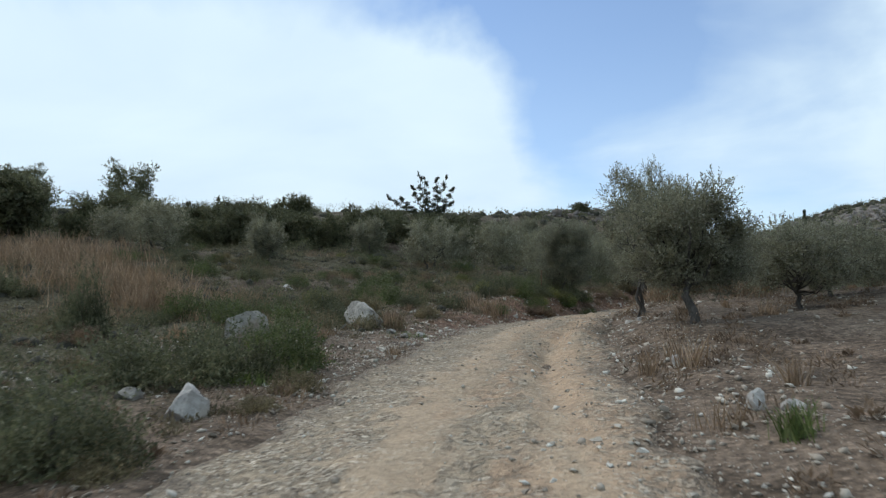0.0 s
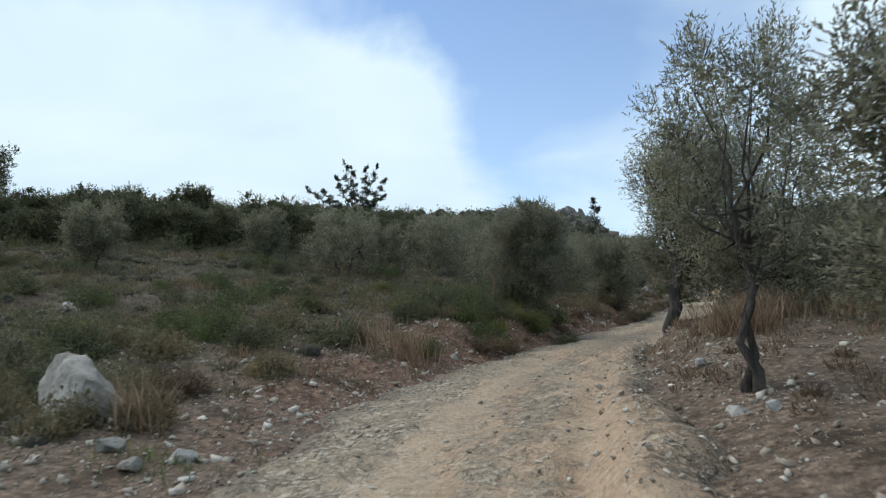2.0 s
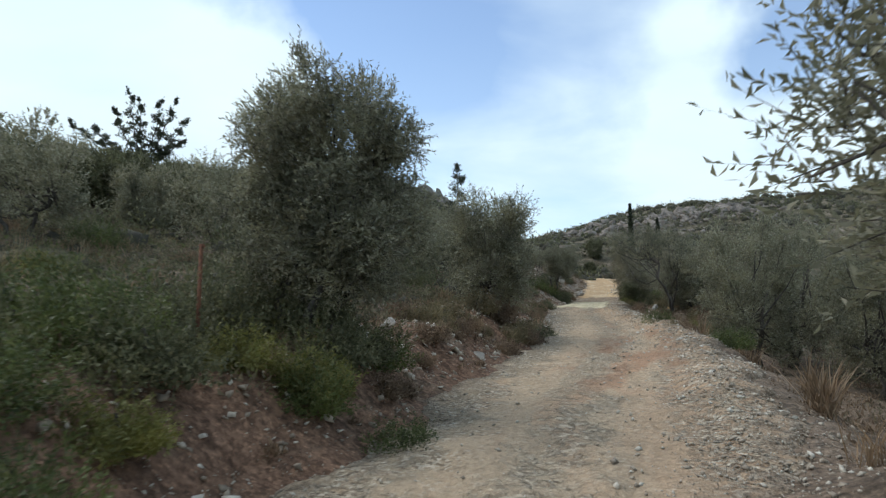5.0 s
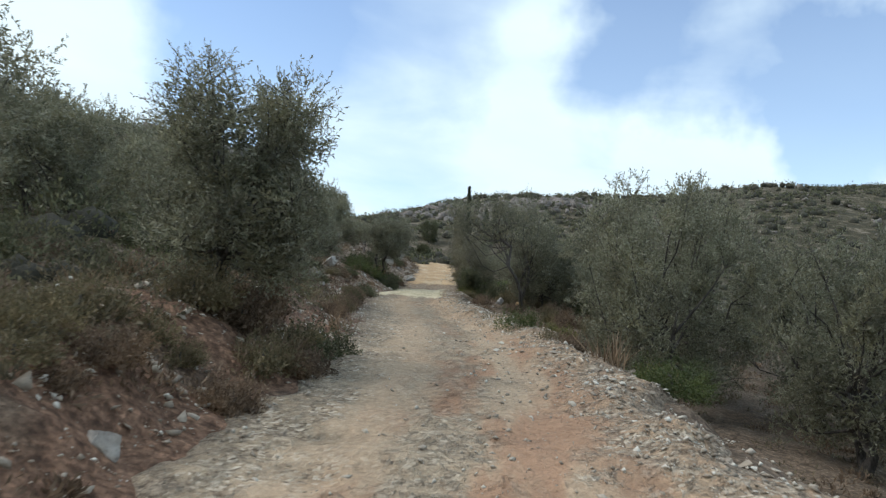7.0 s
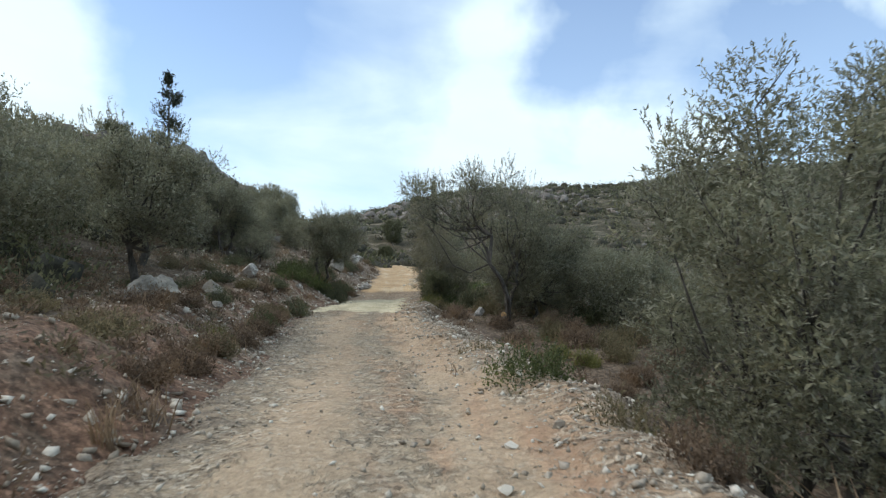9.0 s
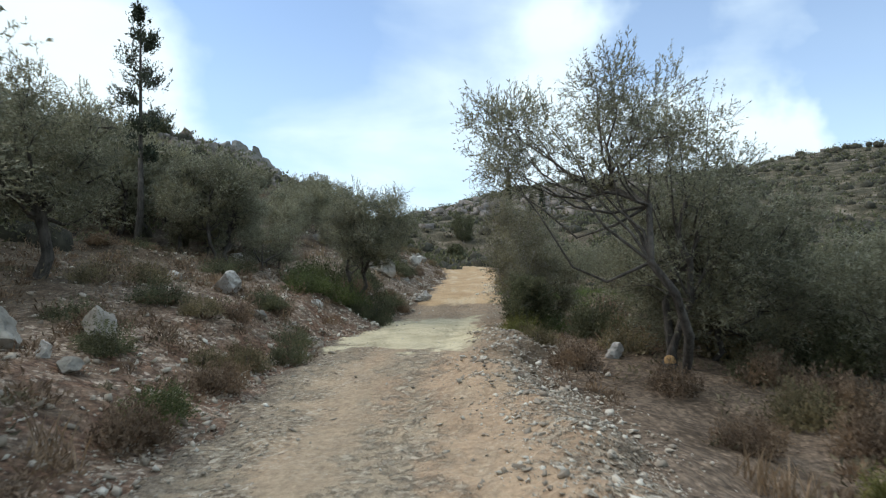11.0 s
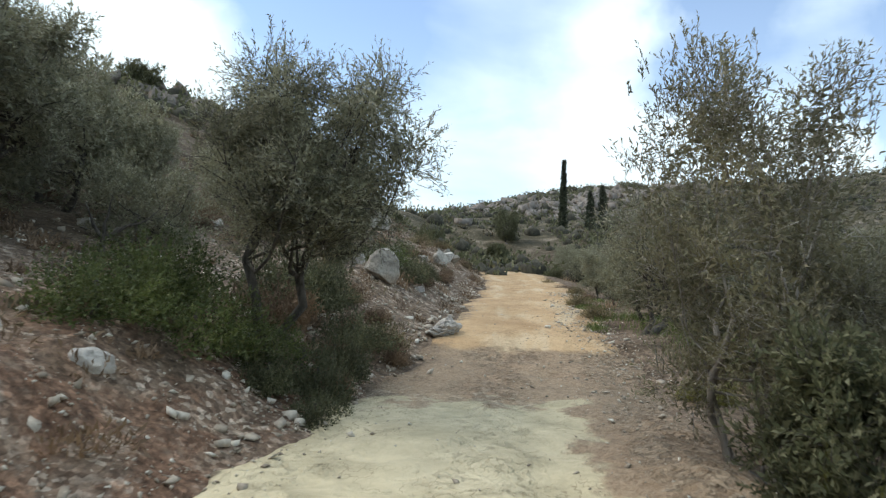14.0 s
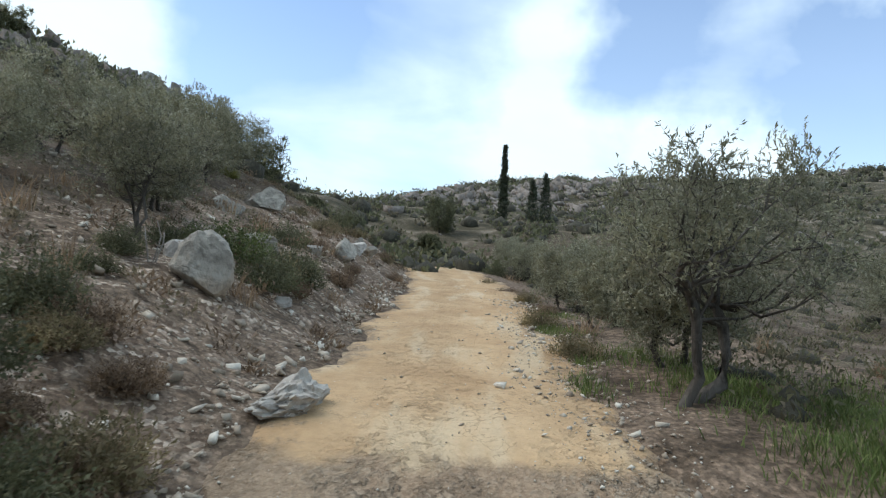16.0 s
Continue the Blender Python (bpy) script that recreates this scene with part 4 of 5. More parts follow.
WOOD = "dark trees along the hilltop"
dark_trees = [broadleaf("evergreen_tree", "dark dense evergreen tree in the hilltop wood", "tree", x, y, h, w, seed, KERMES, stems=2, clear=0.0, count=1300, per=11, lobes=30,
                        leaf=(0.14, 0.06), group=WOOD, plumes=10, fill=0.25, branches=0, twig_wood=False, low=-0.95, reach=0.5) for x, y, h, w, seed in
              ((-6.6, 55.8, 3.1, 5.6, 51), (-33, 68, 6.2, 6.5, 52), (5, 62, 3.4, 4.2, 53), (-16, 70, 2.7, 4.4, 54))]
# the wood's outline seen from the start of the track: bearing, and height of the tree tops 60 m away
BEARINGS = [-60, -36, -34.5, -33, -31.9, -30.6, -29.3, -27.3, -24.4, -19.2, -15.6, -9.9, -6.5, -0.2, 6.6, 8.9, 10.4]
TOPS = [15.0, 14.8, 14.0, 10.3, 10.9, 12.0, 13.1, 13.6, 12.3, 13.0, 12.2, 11.3, 12.1, 11.2, 11.2, 12.6, 11.2]
for k in range(74):
    a = -50 + 0.70 * k + rng.uniform(-0.5, 0.5)
    d = (53, 60, 67)[k % 3] + rng.uniform(-2.5, 2.5) + max(0, 0.9 * (a + 12))
    x, y = 2.3 + d * math.sin(radians(a)), -0.6 + d * math.cos(radians(a))
    tall = 1.27 + (np.interp(a, BEARINGS, TOPS) - 1.27) * d / 60 - land_z(x, y) - rng.uniform(-0.1, 1.3) ** 2
    kind = dark_trees[(k * 7 + k // 5) % 4]
    if tall > 0.9:
        copy_thing(kind, pose(x, y, land_z(x, y) - 0.05, 0, 0, rng.uniform(0, 360)) @ Matrix.Scale(tall / (1.04 * (3.1, 6.2, 3.4, 2.7)[dark_trees.index(kind)]), 4))
spots = [(-40, 62, 0.8), (-46, 70, 0.9), (-52, 66, 0.9), (16, 90, 0.35), (20.8, 106, 0.65), (34.5, 99, 0.6), (45.5, 99, 0.5), (39.5, 106, 0.6), 
         (30.9, 94.6, 0.5), (50, 106, 0.5)]
repeat(dark_trees, spots)


def cypress(x, y, high, wide, label, seed, count, leaf, spires=((0, 0, 1.0),), gaps=0.0, clear=0.06, ragged_edge=0.12, group="", spindle=False):
    """A columnar tree, or several columns that fork from one trunk."""
    g = np.random.default_rng(seed)
    root = thing("cypress_tree", x, y, land_z(x, y), label, "tree", group)
    wood, crown = Heap(), Heap()
    fork = high - 5.2 if len(spires) > 1 else high * clear
    tube(wood, bent((0, 0, -0.3), (0, 0, fork + 0.5), (0.01, 0, 0), 6, g), np.linspace(1, 0.5, 6) * 0.018 * high, 7)
    for dx, dy, k in spires:
        foot, tip = np.array([dx * 0.10, dy * 0.10, fork]), np.array([dx, dy, high * k])
        if len(spires) > 1:
            u = np.linspace(0, 1, 8)[:, None]
            axis = foot + (tip - foot) * np.c_[u ** 0.8, u ** 0.8, u ** 1.05] + g.normal(0, 0.05, (8, 3))
        else:
            axis = foot + (tip - foot) * np.linspace(0, 1, 8)[:, None]
        tube(wood, axis, np.linspace(1, 0.2, 8) * 0.010 * high, 5)
        n = count // len(spires)
        u = np.sort(g.uniform(0.02, 1, n))
        if gaps:
            u = u[(np.sin(u * 34 + dx * 3) + g.normal(0, 0.45, n)) > gaps * 1.4 - 1]
            n = len(u)
        p = np.stack([np.interp(u, np.linspace(0, 1, 8), axis[:, i]) for i in range(3)], 1)
        r = wide / 2 * np.clip(np.minimum(1.6 * (1 - u) ** 0.7, 3.0 * u + 0.35), 0.12, 1) * (1 + ragged_edge * np.sin(u * 57 + 5 * dx))
        if spindle:
            r = wide / 2 * (0.06 + 0.94 * np.minimum(1, 1.25 * (1 - u)) ** 0.8) * (1 + ragged_edge * np.sin(u * 57))
        a = g.uniform(0, 2 * np.pi, n) if not gaps else np.floor(u * 11) * 2.3 + dx + g.normal(0, 0.7, n)
        d = np.stack([np.cos(a), np.sin(a), 0 * a], 1)
        start = p + d * (r * g.uniform(0.2, 1, n))[:, None]
        way = unit(d * 0.5 + g.normal(0, 0.25, (n, 3)) + (0, 0, 0.8))
        twigs(crown, None, start, way, g.uniform(0.12, 0.3, n) * (0.6 + wide * 0.3), 6, leaf, g)
    part("trunk", wood.mesh("trunk", BARK, True), root)
    part("crown", crown.mesh("crown", CYPRESS), root)
    return root


def to_top(x, y, top):
    return top - land_z(x, y)


high = to_top(-1.6, 73, 18.3)
cypress(-1.6, 73.0, high, 0.85, "dark cypress with many candelabra-like upright heads", 61, 4200, (0.16, 0.065),
        [(1.15 * dx, dy, (high - 5.2 + up) / high) for dx, dy, up in ((-0.9, 0, 5.2), (-0.4, 0.5, 4.7), (0.9, 0.3, 4.8), (1.7, 0, 4.7), (2.4, 0.3, 3.3), (-1.6, -0.3, 3.6), (-4.2, 0.1, 2.7), (-3.0, 0.4, 2.6), (2.3, -0.3, 1.7))], 0.5, 0.06, 0.5)
cypress(18.9, 66.0, to_top(18.9, 66, 12.3), 1.45, "slender ragged young cypress with a bare lower trunk", 62, 1500, (0.10, 0.04), ((0, 0, 1.0),), 0.3, 0.36, 0.35)
cypress(56.6, 107.6, to_top(56.6, 107.6, 17.1), 0.72, "tall narrow column cypress standing on the far slope", 63, 1500, (0.15, 0.06), clear=0.0, spindle=True)
for x, y, h in ((58.6, 106.2, 3.6), (60.5, 107.0, 4.2)):
    cypress(x, y, h, 1.0, "short column cypress on the far slope", 64, 450, (0.17, 0.07), clear=0.0, spindle=True)

# ---- boulders ----
PALE = "pale weathered limestone boulder half sunk in the soil"
def boulders(*rows):
    for x, y, size, seed, pale in rows:
        boulder(x, y, size, PALE if pale else "grey lichen-stained limestone boulder on the slope", 100 + seed, PALE_ROCK if pale else LIMESTONE, turn=37.0 * seed)


boulders((-3.0, 14.9, (1.3, 1.0, 1.35), 1, 0), (-0.75, 18.9, (1.75, 1.2, 1.35), 62, 0), (-1.25, 7.8, (0.8, 0.65, 0.85), 3, 1), (-2.6, 9.0, (0.5, 0.35, 0.35), 4, 0), (-5.5, 28.1, (0.75, 0.4, 0.45), 5, 1),
         (-2.1, 37.8, (0.5, 0.4, 0.55), 6, 1), (0.14, 17.7, (0.42, 0.32, 0.3), 7, 0), (1.0, 17.5, (0.36, 0.3, 0.26), 8, 1), (0.6, 17.2, (0.3, 0.26, 0.24), 9, 0), (5.3, 9.3, (0.24, 0.2, 0.34), 10, 1),
         (5.2, 6.5, (0.36, 0.3, 0.34), 11, 1), (5.45, 6.2, (0.28, 0.24, 0.24), 12, 1), (6.55, 17.6, (0.34, 0.26, 0.26), 13, 1))
boulders((6.8, 17.3, (0.22, 0.2, 0.2), 14, 1), (7.4, 20.4, (0.26, 0.22, 0.18), 15, 1), (7.75, 33.9, (0.65, 0.5, 0.7), 16, 1), (8.5, 35.3, (0.36, 0.3, 0.36), 49, 1),
         (3.0, 25.3, (0.34, 0.24, 0.24), 17, 1), (4.15, 25.96, (0.3, 0.26, 0.22), 18, 0), (10.5, 36.4, (0.34, 0.3, 0.34), 19, 1), (16.1, 37.2, (0.3, 0.24, 0.24), 20, 1),
         (15.3, 35.7, (0.34, 0.26, 0.22), 21, 0), (16.2, 51.3, (1.3, 0.9, 0.9), 22, 0), (18.2, 55.0, (0.85, 0.6, 0.8), 23, 0), (16.9, 54.5, (1.1, 0.7, 0.85), 24, 0),
         (17.66, 53.8, (0.3, 0.26, 0.3), 25, 1))
boulders((17.9, 53.5, (0.44, 0.34, 0.4), 26, 0), (20.4, 59.7, (1.35, 0.95, 0.7), 27, 1), (20.75, 58.3, (0.45, 0.38, 0.42), 28, 0), (22.7, 61.2, (0.36, 0.28, 0.36), 29, 1),
         (23.26, 69.8, (0.55, 0.45, 0.5), 30, 1), (24.2, 70.7, (0.4, 0.3, 0.3), 31, 1), (27.3, 68.75, (0.9, 0.75, 0.92), 32, 0), (27.2, 70.0, (0.5, 0.4, 0.5), 33, 1),
         (28.55, 69.7, (0.55, 0.35, 0.28), 34, 1), (31.9, 76.9, (0.95, 0.8, 0.9), 36, 0), (32.7, 78.2, (0.8, 0.7, 0.7), 37, 1), (34.3, 81.2, (0.7, 0.6, 0.7), 38, 0),
         (33.3, 79.6, (0.6, 0.6, 0.8), 39, 0))
boulders((30.4, 74.4, (0.7, 0.45, 0.6), 40, 0), (27.0, 55.4, (0.5, 0.4, 0.4), 41, 0), (25.7, 53.95, (0.45, 0.35, 0.4), 51, 1), (24.75, 53.95, (0.32, 0.26, 0.3), 52, 1),
         (28.9, 73.3, (1.5, 0.8, 0.7), 42, 0), (26.8, 75.8, (1.4, 0.9, 0.9), 43, 0), (30.6, 80.3, (1.3, 1.0, 1.0), 44, 0), (29.2, 78, (1.1, 0.7, 0.8), 45, 0), (21.9, 68.4, (0.7, 0.5, 0.4), 46, 1),
         (19.4, 60.8, (0.5, 0.4, 0.4), 47, 1))
boulder(27.8, 66.4, (1.05, 0.75, 0.7), "jagged whitish rock outcrop at the foot of the bank", 135, PALE_ROCK, 20, 0.42, 5, "rock_outcrop", 16, rough=0.34)
for n, (x, y, size) in enumerate(((30.3, 119.4, (1.6, 1.5, 4.6)), (31.6, 119.5, (1.5, 1.4, 4.5)), (29.2, 118.6, (2.0, 1.8, 3.4)), (32.7, 118.8, (1.7, 1.5, 3.2)), (28.0, 118.2, (2.2, 1.8, 2.6)), (31.0, 117.6, (2.4, 1.8, 2.6)),
                                  (33.6, 117.9, (1.8, 1.5, 2.0)), (26.6, 118.0, (2.0, 1.6, 1.8)), (29.8, 116.2, (2.4, 1.6, 1.8)), (24.6, 118.4, (2.2, 1.5, 1.4)), (34.6, 116.2, (1.6, 1.4, 1.4)), (27.6, 115.6, (2.0, 1.4, 1.4)))):
    boulder(x, y, tuple(1.2 * v for v in size), "grey limestone crag on the hilltop", 160 + n, CRAG, 40 * n, 0.3, 3, "crag", 12)

# ---- shrubs ----
KINDS = [("mastic_shrub", "rounded dark green mastic bush on stony soil", MASTIC, 0.9, 1.5, 800, 9, (0.042, 0.018), 0.25),
         ("spiny_shrub", "grey-green spiny cushion shrub on the slope", GARRIGUE, 0.55, 1.0, 420, 8, (0.046, 0.014), 0.6),
         ("spiny_shrub", "low grey-green garrigue shrub among stones", GARRIGUE, 0.45, 1.2, 430, 8, (0.050, 0.015), 0.7),
         ("heath_shrub", "brown half-dry heath shrub on the bank", HEATH, 0.5, 0.9, 430, 8, (0.048, 0.013), 0.9),
         ("broom_shrub", "yellow-green broom-like shrub with thin twigs", BROOM, 0.75, 1.1, 520, 9, (0.055, 0.015), 0.8),
         ("oak_shrub", "dark green scrub-oak bush on the slope", KERMES, 0.8, 1.3, 760, 9, (0.040, 0.019), 0.3)]
shrub_parts = [shrub_meshes(200 + n, k[2], *k[3:]) for n, k in enumerate(KINDS)]


def shrub(kind, x, y, size, tall=1.0, label=""):
    name, text = KINDS[kind][:2]
    root = thing(name, x, y, land_z(x, y) - 0.03, label or text, "shrub", "shrubs on the hillside")
    root.matrix_basis = pose(x, y, land_z(x, y) - 0.03, 0, 0, rng.uniform(0, 360)) @ Matrix.Diagonal((size, size, size * tall, 1))
    stems, foliage = shrub_parts[kind]
    part("stem", stems, root)
    part("foliage", foliage, root)


def shrubs(*rows):
    for kind, x, y, size, tall in rows:
        shrub(kind, x, y, size, tall)


shrubs((5, -1.5, 5.6, 1.3, 1.05), (5, -2.6, 6.4, 1.35, 1.1), (5, -2.4, 4.6, 1.1, 1.0), (5, -1.6, 10.2, 1.35, 1.25), (0, -0.8, 11.2, 1.15, 1.2), (5, -2.5, 11.3, 1.4, 1.3), (5, -3.2, 10.2, 1.3, 1.2),
       (1, -0.3, 9.3, 0.9, 1.0), (5, -6.2, 14.0, 0.85, 3.2), (5, -2.0, 20.8, 1.2, 0.95), (1, -3.2, 20.6, 1.4, 1.1), (5, -4.3, 20.4, 1.3, 0.9), (0, -5.4, 20.0, 1.2, 0.9), (1, -6.4, 19.4, 1.4, 1.1),
       (5, -3.7, 21.8, 1.3, 1.0), (1, -5.0, 21.6, 1.4, 1.1), (5, -6.6, 21.0, 1.2, 0.9), (1, -1.2, 22.6, 1.3, 1.0))
shrubs((5, 0.2, 23.6, 1.1, 0.9), (1, -2.6, 23.8, 1.4, 1.1), (5, -5.6, 23.4, 1.2, 0.95), (1, 0.9, 21.8, 1.0, 1.0), (5, 1.6, 25.2, 1.1, 0.9), (1, -0.6, 18.3, 1.0, 1.0), (1, -2.0, 19.2, 1.2, 1.1),
       (0, -3.4, 19.0, 1.1, 0.9), (1, 0.2, 18.8, 0.8, 1.1), (0, -4.6, 18.2, 1.1, 0.9), (5, 4.0, 29.3, 1.2, 1.1), (5, 3.2, 28.2, 1.1, 1.1), (5, 5.2, 31.4, 1.3, 1.2), (0, 4.2, 30.8, 1.2, 1.1),
       (5, 3.2, 30.2, 1.2, 1.1), (4, 6.85, 31.2, 1.05, 1.0), (4, 6.1, 31.0, 0.9, 1.0), (0, 4.9, 30.2, 1.0, 1.1))
shrubs((0, 6.9, 31.0, 0.8, 1.0), (0, 4.6, 28.6, 0.9, 0.9), (4, 5.4, 28.9, 0.8, 0.9), (0, 7.9, 30.9, 0.7, 0.9), (5, 6.5, 33.6, 1.4, 1.2))
shrubs((5, 6.9, 34.5, 1.3, 1.2), (5, 6.0, 32.8, 1.4, 1.3), (5, 7.2, 32.2, 1.1, 1.2), (5, 5.8, 34.0, 1.4, 1.3), (3, 8.9, 34.6, 0.6, 0.9), (3, 7.2, 32.6, 0.7, 1.0), (3, 9.4, 35.6, 0.9, 1.0),
       (3, 4.9, 26.9, 1.0, 0.9), (3, 5.6, 28.0, 1.0, 0.9), (0, 5.0, 27.6, 0.9, 1.0), (3, 12.9, 39.5, 1.0, 1.0), (1, 12.3, 39.0, 1.0, 1.1), (3, 11.7, 38.0, 0.9, 1.1), (1, 10.4, 38.3, 1.1, 1.0),
       (5, 13.4, 40.6, 1.0, 0.9), (1, 9.6, 37.5, 1.0, 1.0), (5, 9.2, 41.4, 0.8, 1.2), (3, 12.2, 39.9, 1.2, 1.3))
shrubs((1, 11.6, 39.6, 1.1, 1.2), (3, 12.6, 40.7, 1.1, 1.2), (0, 17.1, 37.4, 0.8, 0.9), (4, 17.7, 38.2, 0.7, 1.0), (1, 18.4, 41.5, 0.9, 1.2), (3, 18.0, 40.4, 0.8, 1.3), (1, 20.3, 46.3, 0.9, 1.2),
       (0, 19.3, 43.6, 0.9, 1.1), (3, 16.0, 46.8, 0.9, 1.1), (3, 15.2, 45.3, 0.8, 1.0), (1, 16.6, 48.0, 0.9, 1.0), (3, 17.6, 50.2, 1.0, 1.0), (3, 18.5, 52.0, 1.0, 1.1), (0, 18.8, 52.7, 0.6, 0.9),
       (3, 19.5, 54.3, 0.9, 1.1), (3, 20.2, 56.2, 0.8, 1.0), (5, 21.2, 57.6, 0.7, 1.0), (3, 20.2, 57.5, 0.7, 1.0))
shrubs((1, 19.6, 57.2, 0.8, 1.0), (3, 21.4, 59.4, 0.8, 0.9), (1, 18.9, 59.3, 1.0, 1.0), (5, 24.8, 64.9, 1.3, 1.2), (5, 25.2, 65.4, 1.1, 1.2), (3, 24.4, 64.0, 1.2, 1.2), (0, 23.5, 62.5, 0.95, 0.95),
       (0, 22.8, 62.9, 1.0, 0.95), (0, 24.1, 63.0, 0.8, 0.9), (0, 23.2, 63.4, 1.0, 1.1), (3, 25.2, 63.9, 0.8, 1.0), (5, 25.6, 64.6, 0.9, 1.0), (3, 24.9, 62.9, 0.7, 1.0), (5, 24.6, 61.9, 0.6, 1.0),
       (4, 25.9, 57.1, 0.6, 1.3), (1, 25.4, 55.8, 0.9, 1.1), (3, 24.6, 53.6, 1.0, 1.1), (1, 26.4, 54.5, 1.0, 1.2))
shrubs((5, 27.4, 56.6, 1.1, 1.3), (4, 29.2, 61.6, 0.7, 0.9), (4, 26.2, 57.6, 0.8, 1.2), (0, 26.9, 57.6, 0.7, 1.0), (1, 28.4, 58.2, 1.1, 1.3), (3, 29.6, 59.4, 1.1, 1.1), (4, 24.3, 48.0, 0.6, 1.3),
       (4, 24.2, 48.7, 0.5, 1.3), (3, 24.0, 50.0, 0.8, 1.2), (3, 24.6, 46.8, 0.9, 1.2), (1, 25.2, 48.0, 1.0, 1.2), (3, 26.0, 47.4, 1.0, 1.2), (1, 25.6, 50.6, 1.0, 1.3), (3, 23.4, 46.2, 0.8, 1.2),
       (1, 24.8, 45.0, 1.0, 1.1), (3, 26.8, 52.0, 1.0, 1.3), (1, 26.2, 49.2, 1.0, 1.3), (3, 25.4, 49.4, 1.1, 1.2))
shrubs((3, 26.4, 50.8, 1.2, 1.2), (1, 27.6, 49.6, 1.2, 1.3), (5, 28.6, 52.2, 1.2, 1.2), (3, 27.2, 47.4, 1.1, 1.1), (1, 29.4, 48.4, 1.2, 1.2), (3, 25.8, 45.8, 1.0, 1.1), (1, 27.8, 53.6, 1.2, 1.3),
       (3, 30.4, 54.4, 1.3, 1.2), (5, 31.4, 52.0, 1.3, 1.1), (1, 31.8, 57.0, 1.3, 1.2), (3, 30.6, 59.8, 1.2, 1.2), (1, 30.9, 62.4, 0.8, 0.9), (5, 28.3, 69.9, 0.95, 0.9), (5, 28.9, 71.0, 0.95, 0.9),
       (0, 27.9, 70.6, 0.9, 0.9), (5, 27.3, 71.0, 0.8, 0.9), (5, 26.5, 69.5, 0.55, 1.1), (1, 25.6, 67.4, 0.8, 0.9))
shrubs((5, 29.4, 72.2, 0.8, 1.1), (3, 28.9, 70.3, 0.6, 1.0), (3, 30.6, 73.2, 0.8, 1.0), (5, 30.0, 75.4, 1.0, 1.0), (1, 26.0, 66.6, 0.7, 1.0), (3, 26.3, 65.2, 0.7, 1.0), (5, 25.3, 66.2, 0.8, 0.9),
       (3, 25.8, 65.5, 0.6, 1.0), (3, 31.6, 75.4, 0.6, 1.0), (3, 34.6, 79.8, 0.7, 1.1), (3, 35.4, 82.4, 0.9, 1.0), (1, 31.9, 67.6, 0.8, 1.0), (1, 33.2, 70.2, 0.8, 1.0), (3, 34.6, 71.8, 0.6, 1.0),
       (1, 35.9, 74.4, 0.7, 1.0), (3, 37.4, 77.6, 0.7, 1.0), (1, 38.8, 80.9, 0.8, 1.0))
shrubs((5, 36.2, 88.6, 1.3, 1.4), (5, 7.5, 32.5, 0.85, 1.0), (3, 7.95, 32.3, 0.8, 1.0), (5, 7.2, 33.3, 1.1, 1.1), (3, 8.3, 33.1, 0.6, 0.9), (5, 7.0, 34.9, 1.2, 1.2))

spots = []
while len(spots) < 180:
    s, u = rng.uniform(1, 98), rng.uniform(0, 1)
    left = rng.uniform() < 0.72
    l = -(float(left_edge(s)) + 0.5 + 20 * u ** 1.5) if left else float(right_edge(s)) + 0.8 + 14 * u ** 1.3
    x, y = (float(v) for v in sl_xy(s, l))
    if left and s < 24 and l > -5.2 and s > 9:
        continue
    if not left and s < 24 and rng.uniform() < 0.55:
        continue
    if all((x - a) ** 2 + (y - b) ** 2 > 0.8 for a, b in spots):
        spots.append((x, y))
        if (x - 9.1) ** 2 + (y - 25.2) ** 2 < 1.3:
            x += 2.6
        kind = rng.choice(6, p=[0.17, 0.26, 0.24, 0.14, 0.07, 0.12]) if s < 45 else rng.choice(6, p=[0.08, 0.26, 0.20, 0.24, 0.03, 0.19])
        size, tall = rng.uniform(0.6, 1.15), rng.uniform(0.75, 1.15)
        if not (6 < x < 10 and 17 < y < 21.5):
            shrub(int(kind), x, y, size, tall)


# rounded cushions over the field above the first bend
for k in range(130):
    x, y = rng.uniform(-16, 3.0), rng.uniform(15, 44)
    s, l, _ = (float(v[0]) for v in along_across([x], [y]))
    if l < -float(left_edge(s)) - 3.0:
        shrub(int(rng.choice(6, p=[0.12, 0.34, 0.26, 0.03, 0.02, 0.23])), x, y, rng.uniform(0.7, 1.25), rng.uniform(0.8, 1.15))


def solid(level):
    if level == 0:
        return np.array([(1, 0, 0), (-1, 0, 0), (0, 1, 0), (0, -1, 0), (0, 0, 1), (0, 0, -1)], float), np.array(
            [(0, 2, 4), (2, 1, 4), (1, 3, 4), (3, 0, 4), (2, 0, 5), (1, 2, 5), (3, 1, 5), (0, 3, 5)])
    bm = bmesh.new()
    bmesh.ops.create_icosphere(bm, subdivisions=1, radius=1.0)
    v, f = np.array([p.co[:] for p in bm.verts]), np.array([[p.index for p in q.verts] for q in bm.faces])
    bm.free()
    return v, f


OCTA, ICO = solid(0), solid(1)
BLOCK = (0.72 * np.array([(x, y, z) for z in (-1, 1) for y in (-1, 1) for x in (-1, 1)], float),
         np.array([(0, 2, 1), (1, 2, 3), (4, 5, 6), (5, 7, 6), (0, 1, 4), (1, 5, 4), (2, 6, 3), (3, 6, 7), (0, 4, 2), (2, 4, 6), (1, 3, 5), (3, 7, 5)]))


